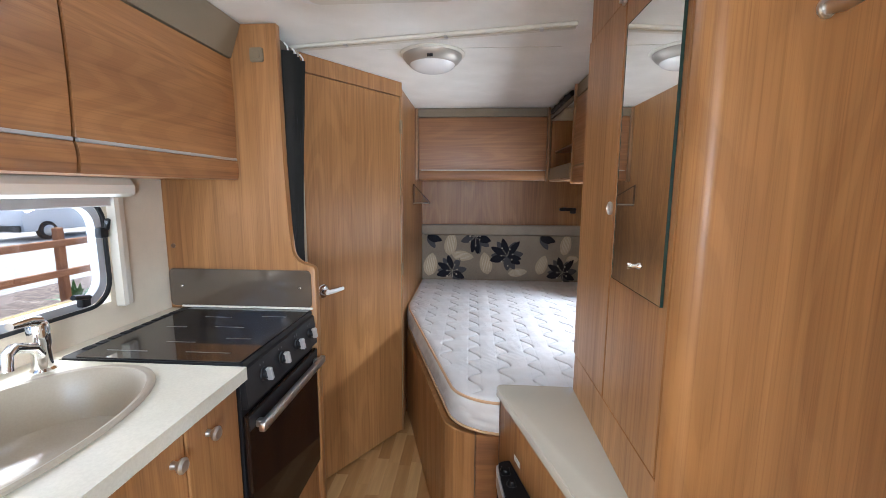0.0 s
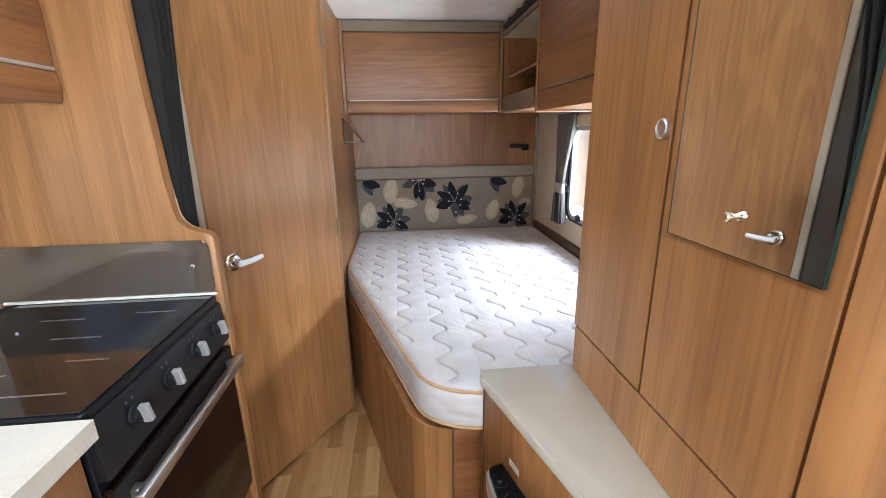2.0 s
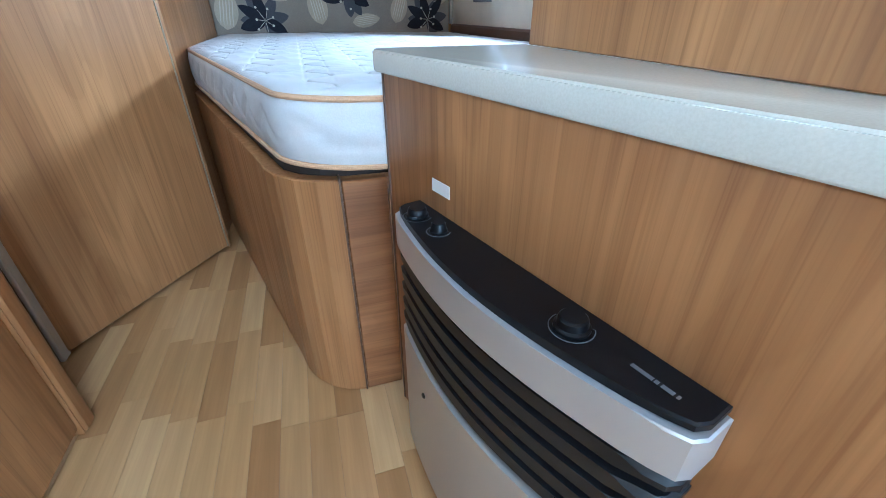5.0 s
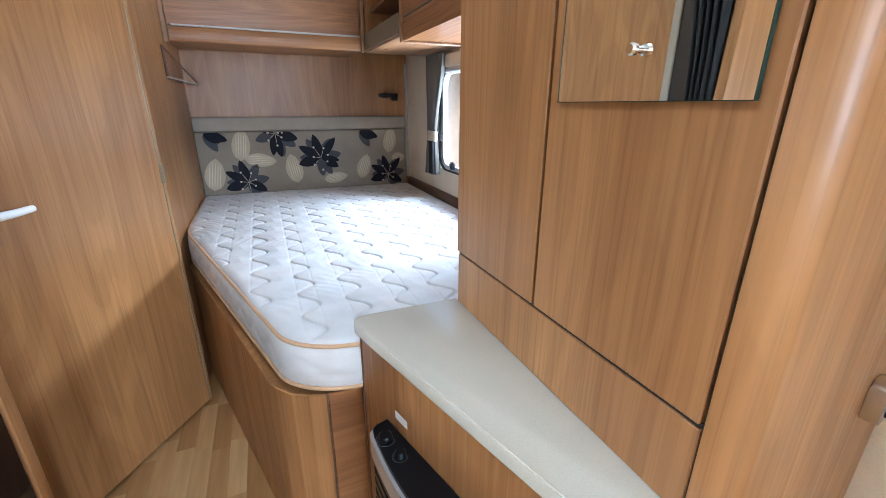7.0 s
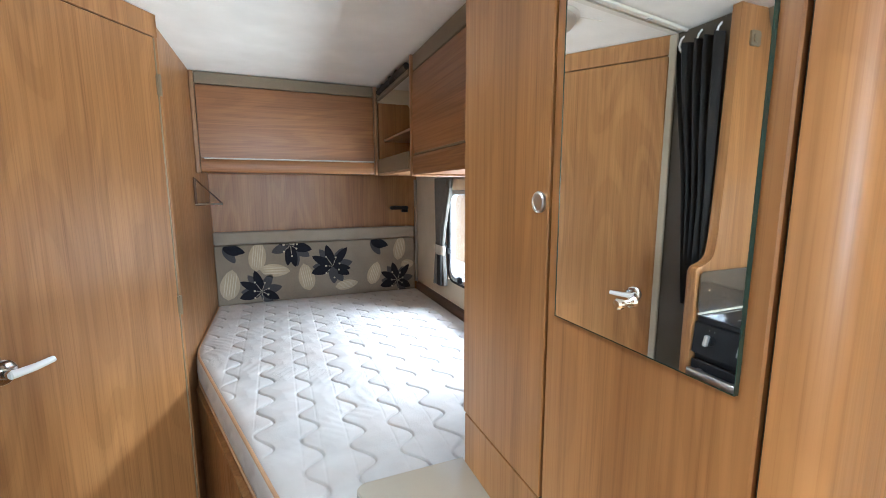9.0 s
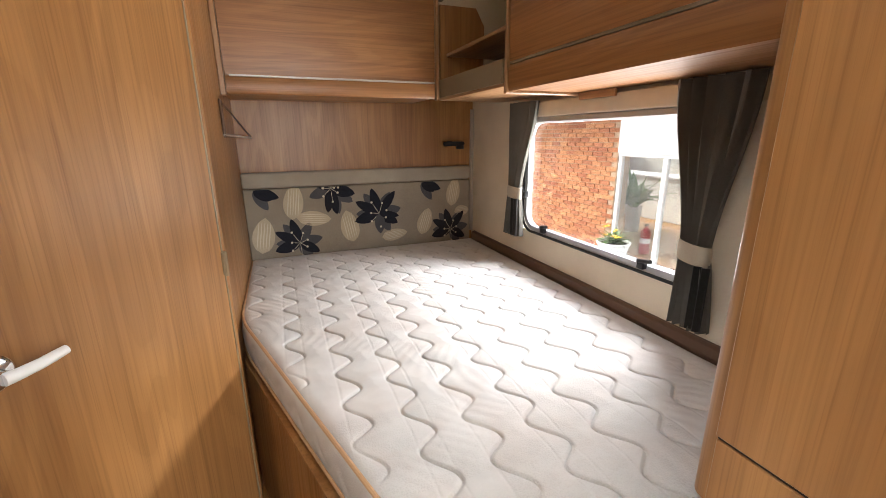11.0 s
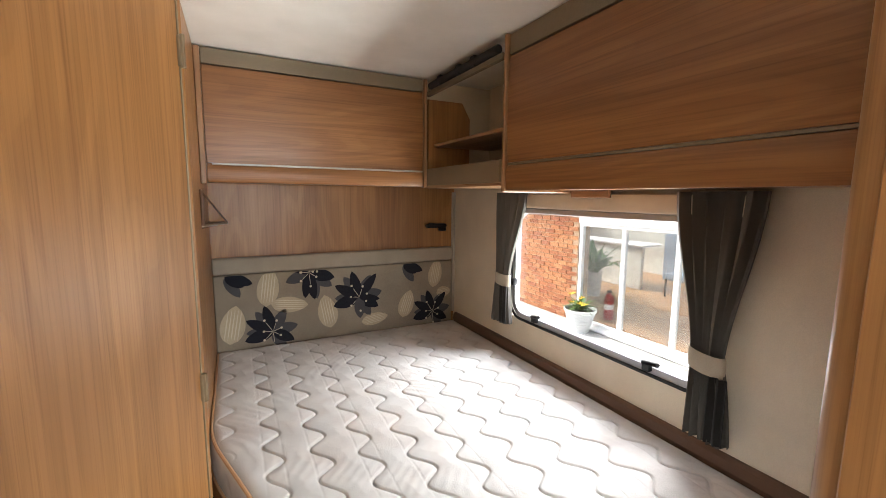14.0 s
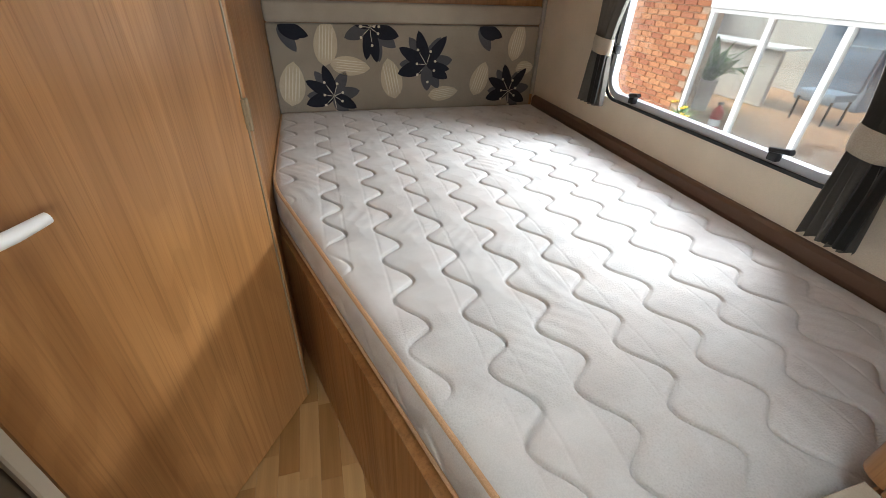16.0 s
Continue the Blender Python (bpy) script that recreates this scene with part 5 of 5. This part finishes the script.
part("top", bx(FX + 2.85, FX + 3.5, 7.15, 9.65, ZS + 0.951, ZS + 1.0, b=0.01), UPVC, desk, "white top")
ch = thing("office_chair", (FX + 3.0, 6.3, ZS), "blue-grey upholstered office chair", "chair")
part("seat", bx(FX + 2.8, FX + 3.3, 6.0, 6.6, ZS + 0.38, ZS + 0.50, b=0.03, seg=2), BLUEGREY, ch, "", True)
part("backrest", bx(FX + 3.22, FX + 3.32, 5.98, 6.62, ZS + 0.51, ZS + 1.15, b=0.03, seg=2), BLUEGREY, ch, "", True)
for dx in (2.83, 3.24):
    for y in (6.02, 6.55):
        part("leg", bx(FX + dx, FX + dx + 0.03, y, y + 0.03, ZS + 0.001, ZS + 0.379, b=0.004), BLACK, ch)
cup = thing("office_cabinet", (FX + 4.7, 7.4, ZS), "pale blue office cabinet against the back wall", "cabinet")
part("carcass", bx(FX + 4.5, FX + 4.99, 6.6, 7.8, ZS + 0.001, ZS + 1.5, b=0.01), BLUEGREY, cup)
part("door", bx(FX + 4.48, FX + 4.499, 6.62, 7.19, ZS + 0.04, ZS + 1.46, b=0.005), BLUEGREY, cup)
part("door", bx(FX + 4.48, FX + 4.499, 7.21, 7.78, ZS + 0.04, ZS + 1.46, b=0.005), BLUEGREY, cup)


def blade(bm, p, az, up, ln, wd, droop, mi=0):
    """A bent leaf blade with thickness."""
    n = 5
    rows = []
    for i in range(n + 1):
        s = i / n
        r, h = ln * s * math.cos(up), ln * s * math.sin(up) - droop * s * s
        w = wd * math.sin(math.pi * min(0.98, 0.12 + 0.86 * s)) / 2
        c = Vector((p[0] + r * math.cos(az), p[1] + r * math.sin(az), p[2] + h))
        side = Vector((-math.sin(az), math.cos(az), 0)) * w
        rows.append((bm.verts.new(c - side), bm.verts.new(c + Vector((0, 0, -w * 0.3))), bm.verts.new(c + side)))
    for a, b in zip(rows, rows[1:]):
        for k in (0, 1):
            bm.faces.new((a[k], a[k + 1], b[k + 1], b[k])).material_index = mi


def plant(name, p, n, ln, wd, label, blooms=0, rise=(0.4, 1.4), category="plant"):
    t = thing(name, p, label, category)
    bm = bmesh.new()
    for k in range(n):
        blade(bm, (p[0] + rng.uniform(-0.03, 0.03), p[1] + rng.uniform(-0.03, 0.03), p[2]), rng.uniform(0, 6.28), rng.uniform(*rise), ln * rng.uniform(0.6, 1.1), wd, ln * rng.uniform(0.2, 0.6))
    part("leaves", bm, LEAFG, t, "", True)
    if blooms:
        fb2 = bmesh.new()
        for k in range(blooms):
            q = (p[0] + rng.uniform(-0.2, 0.04), p[1] + rng.uniform(-0.2, 0.2), p[2] + rng.uniform(0.1, 0.26))
            for a in range(6):
                blade(fb2, q, a * 1.047, 0.5, 0.05, 0.028, 0.0)
        part("flowers", fb2, YELLOW, t, "yellow blooms")
    return t


PX, PY, PZ = FX - 0.32, 5.78, GZ
pot = thing("flower_pot", (PX, PY, PZ), "ribbed white flower pot on the ground by the window", "pot")
PS = 1.9
prof = [(0.070, 0)]
for k in range(8):
    r = 0.072 + 0.006 * k
    prof += [(r + 0.004, 0.008 + 0.02 * k), (r, 0.02 + 0.02 * k)]
prof += [(0.128, 0.172), (0.130, 0.19), (0.118, 0.19), (0.112, 0.168)]
part("shell", lathe(bmesh.new(), prof, Matrix.Translation((PX, PY, PZ)) @ Matrix.Scale(PS, 4), 32), POTM, pot, "", True)
part("soil", lathe(bmesh.new(), [(0.11, 0.169), (0.1, 0.176)], Matrix.Translation((PX, PY, PZ)) @ Matrix.Scale(PS, 4), 20), SOIL, pot)
plant("daffodils", (PX, PY, PZ + 0.176 * PS), 90, 0.36, 0.03, "green daffodils with yellow blooms in the pot", 9)
fe = thing("fire_extinguisher", (FX + 0.5, 5.95, ZS), "red fire extinguisher standing inside the window", "fire extinguisher")
part("cylinder", lathe(bmesh.new(), [(0.07, 0), (0.075, 0.01), (0.075, 0.36), (0.055, 0.40), (0.025, 0.43), (0.02, 0.45)], Matrix.Translation((FX + 0.5, 5.95, ZS + 0.002)), 28), RED, fe, "", True)
part("label", lathe(bmesh.new(), [(0.0758, 0.17), (0.0758, 0.26)], Matrix.Translation((FX + 0.5, 5.95, ZS + 0.002)), 28), UPVC, fe, "pale label band")
part("valve", bx(FX + 0.46, FX + 0.54, 5.93, 5.97, ZS + 0.4525, ZS + 0.49, b=0.006), BLACK, fe, "black valve and lever")
plant("house_plant", (FX + 1.6, 7.3, ZS + 0.47), 34, 1.1, 0.16, "tall green house plant inside the office", 0, (0.7, 1.45))
hpp = thing("plant_stand", (FX + 1.6, 7.3, ZS + 0.001), "pale round plant stand inside the office", "stand")
part("tub", lathe(bmesh.new(), [(0.13, 0), (0.15, 0.45), (0.16, 0.5), (0.14, 0.5), (0.13, 0.47)], Matrix.Translation((FX + 1.6, 7.3, ZS + 0.001)), 24), INWALL, hpp, "", True)

# ---- outside the kitchen window ----
FENCE = wood("weathered_fence", "y", (0.42, 0.20, 0.10), (0.28, 0.13, 0.065), 0.8)
FENCEP = wood("weathered_post", "z", (0.42, 0.20, 0.10), (0.28, 0.13, 0.065), 0.8)
fence = thing("post_and_rail_fence", (-5, 5, GZ), "weathered orange post and rail fence", "fence")
for y in (2.6, 4.93, 7.3, 9.7):
    part("post", bx(-5.045, -4.955, y - 0.045, y + 0.045, GZ + 0.005, 0.95, b=0.01), FENCEP, fence)
for z in (0.76, 0.38):
    part("rail", bx(-4.938, -4.90, 0.5, 10.5, z - 0.045, z + 0.045, b=0.01), FENCE, fence)
lg = thing("timber_edging", (-4.5, 5, GZ), "yellowish round timber edging rail", "edging")
part("rail", tube(bmesh.new(), [(-4.60, 0.5, 0.03), (-4.58, 4.0, 0.05), (-4.6, 10.5, 0.03)], 0.06, 12), wood("pale_log", "y", (0.55, 0.42, 0.16), (0.4, 0.3, 0.1), 0.8), lg, "", True)
for y in (1.5, 4.4, 7.4):
    part("stub", tube(bmesh.new(), [(-4.60, y, GZ + 0.03), (-4.60, y, -0.005)], 0.05, 10), FENCEP, lg)
for p in ((-6.6, 6.6, GZ + 0.03), (-5.6, 5.3, GZ + 0.03), (-6.2, 7.6, GZ + 0.03), (-5.9, 4.2, GZ + 0.03), (-7.2, 8.2, GZ + 0.03)):
    plant("shrub", p, 70, 0.5, 0.07, "low green shrub in the bark bed", 0, (0.3, 1.5), "shrub")

CARW = material("white_car_paint", (0.78, 0.78, 0.78), 0.2)[0]
CARG = material("car_glass", (0.02, 0.025, 0.03), 0.05)[0]


def van(x, y, label):
    v = thing("parked_van", (x, y, GZ), label, "van", "parked vans")
    side = [(-2.6, 0.35), (-2.65, 0.9), (-2.5, 1.15), (-1.7, 1.25), (-1.0, 2.0), (-0.5, 2.15), (2.5, 2.2), (2.65, 2.0), (2.65, 0.35)]
    part("body", prism(bmesh.new(), [(y + a, GZ + b) for a, b in side], "x", x - 0.95, x + 0.95, 0.08, 2), CARW, v, "", True)
    part("side_window", prism(bmesh.new(), [(y - 1.5, GZ + 1.3), (y - 0.95, GZ + 1.85), (y - 0.1, GZ + 1.9), (y - 0.1, GZ + 1.3)], "x", x + 0.951, x + 0.957), CARG, v, "dark side window")
    for dy in (-1.75, 1.7):
        tw = part("wheel", lathe(bmesh.new(), [(0.34, 0), (0.36, 0.04), (0.36, 0.18), (0.34, 0.22)], facing((x + 0.80, y + dy, GZ + 0.36), (1, 0, 0)), 28), RUBBER, v, "black tyre", True)
        part("rim", lathe(bmesh.new(), [(0.22, 0), (0.2, 0.012), (0.05, 0.02)], facing((x + 1.021, y + dy, GZ + 0.36), (1, 0, 0)), 20), STEEL, tw, "silver rim", True)
    part("bumper", bx(x - 0.9, x + 0.9, y - 2.72, y - 2.655, GZ + 0.35, GZ + 0.6, b=0.02), BLACK, v, "dark bumper")


van(-17.5, 17.0, "white parked van beyond the fence")
van(-18.5, 10.0, "white parked van at the far side of the yard")

# bare tree beyond the fence
BARK = speckled("grey_bark", (0.10, 0.08, 0.065), (0.05, 0.04, 0.03), 0.9, 30, 0.5)


def bare_tree(x, y, h):
    t = thing("bare_tree", (x, y, GZ), "bare winter tree with many thin branches", "tree")
    trunk = part("trunk", tube(bmesh.new(), [(x, y, GZ), (x + 0.1, y + 0.1, GZ + h * 0.3), (x, y + 0.2, GZ + h * 0.5)], lambda k: 0.16 - 0.06 * k, 10), BARK, t, "", True)
    bm = bmesh.new()

    def grow(p, d, ln, r, level):
        q = p + d * ln * 0.5 + Vector((rng.uniform(-1, 1), rng.uniform(-1, 1), 0.3)) * ln * 0.08
        e = p + d * ln
        tube(bm, [p, q, e], lambda k: r * (1 - 0.5 * k), 5)
        if level:
            for _ in range(3):
                nd = (d + Vector((rng.uniform(-1, 1), rng.uniform(-1, 1), rng.uniform(-0.2, 0.8))) * 0.75).normalized()
                grow(q if _ == 0 else e, nd, ln * rng.uniform(0.55, 0.8), r * 0.5, level - 1)
    for a in range(5):
        d = Vector((math.cos(a * 1.26), math.sin(a * 1.26), 1.1)).normalized()
        grow(Vector((x, y + 0.1, GZ + h * (0.3 + 0.05 * a))), d, h * 0.26, 0.06, 3)
    part("crown", bm, BARK, trunk, "thin bare branches")


bare_tree(-7.5, 3.0, 6.5)
bare_tree(-6.2, -8.2, 7.0)
bare_tree(-8.5, 6.0, 6.0)
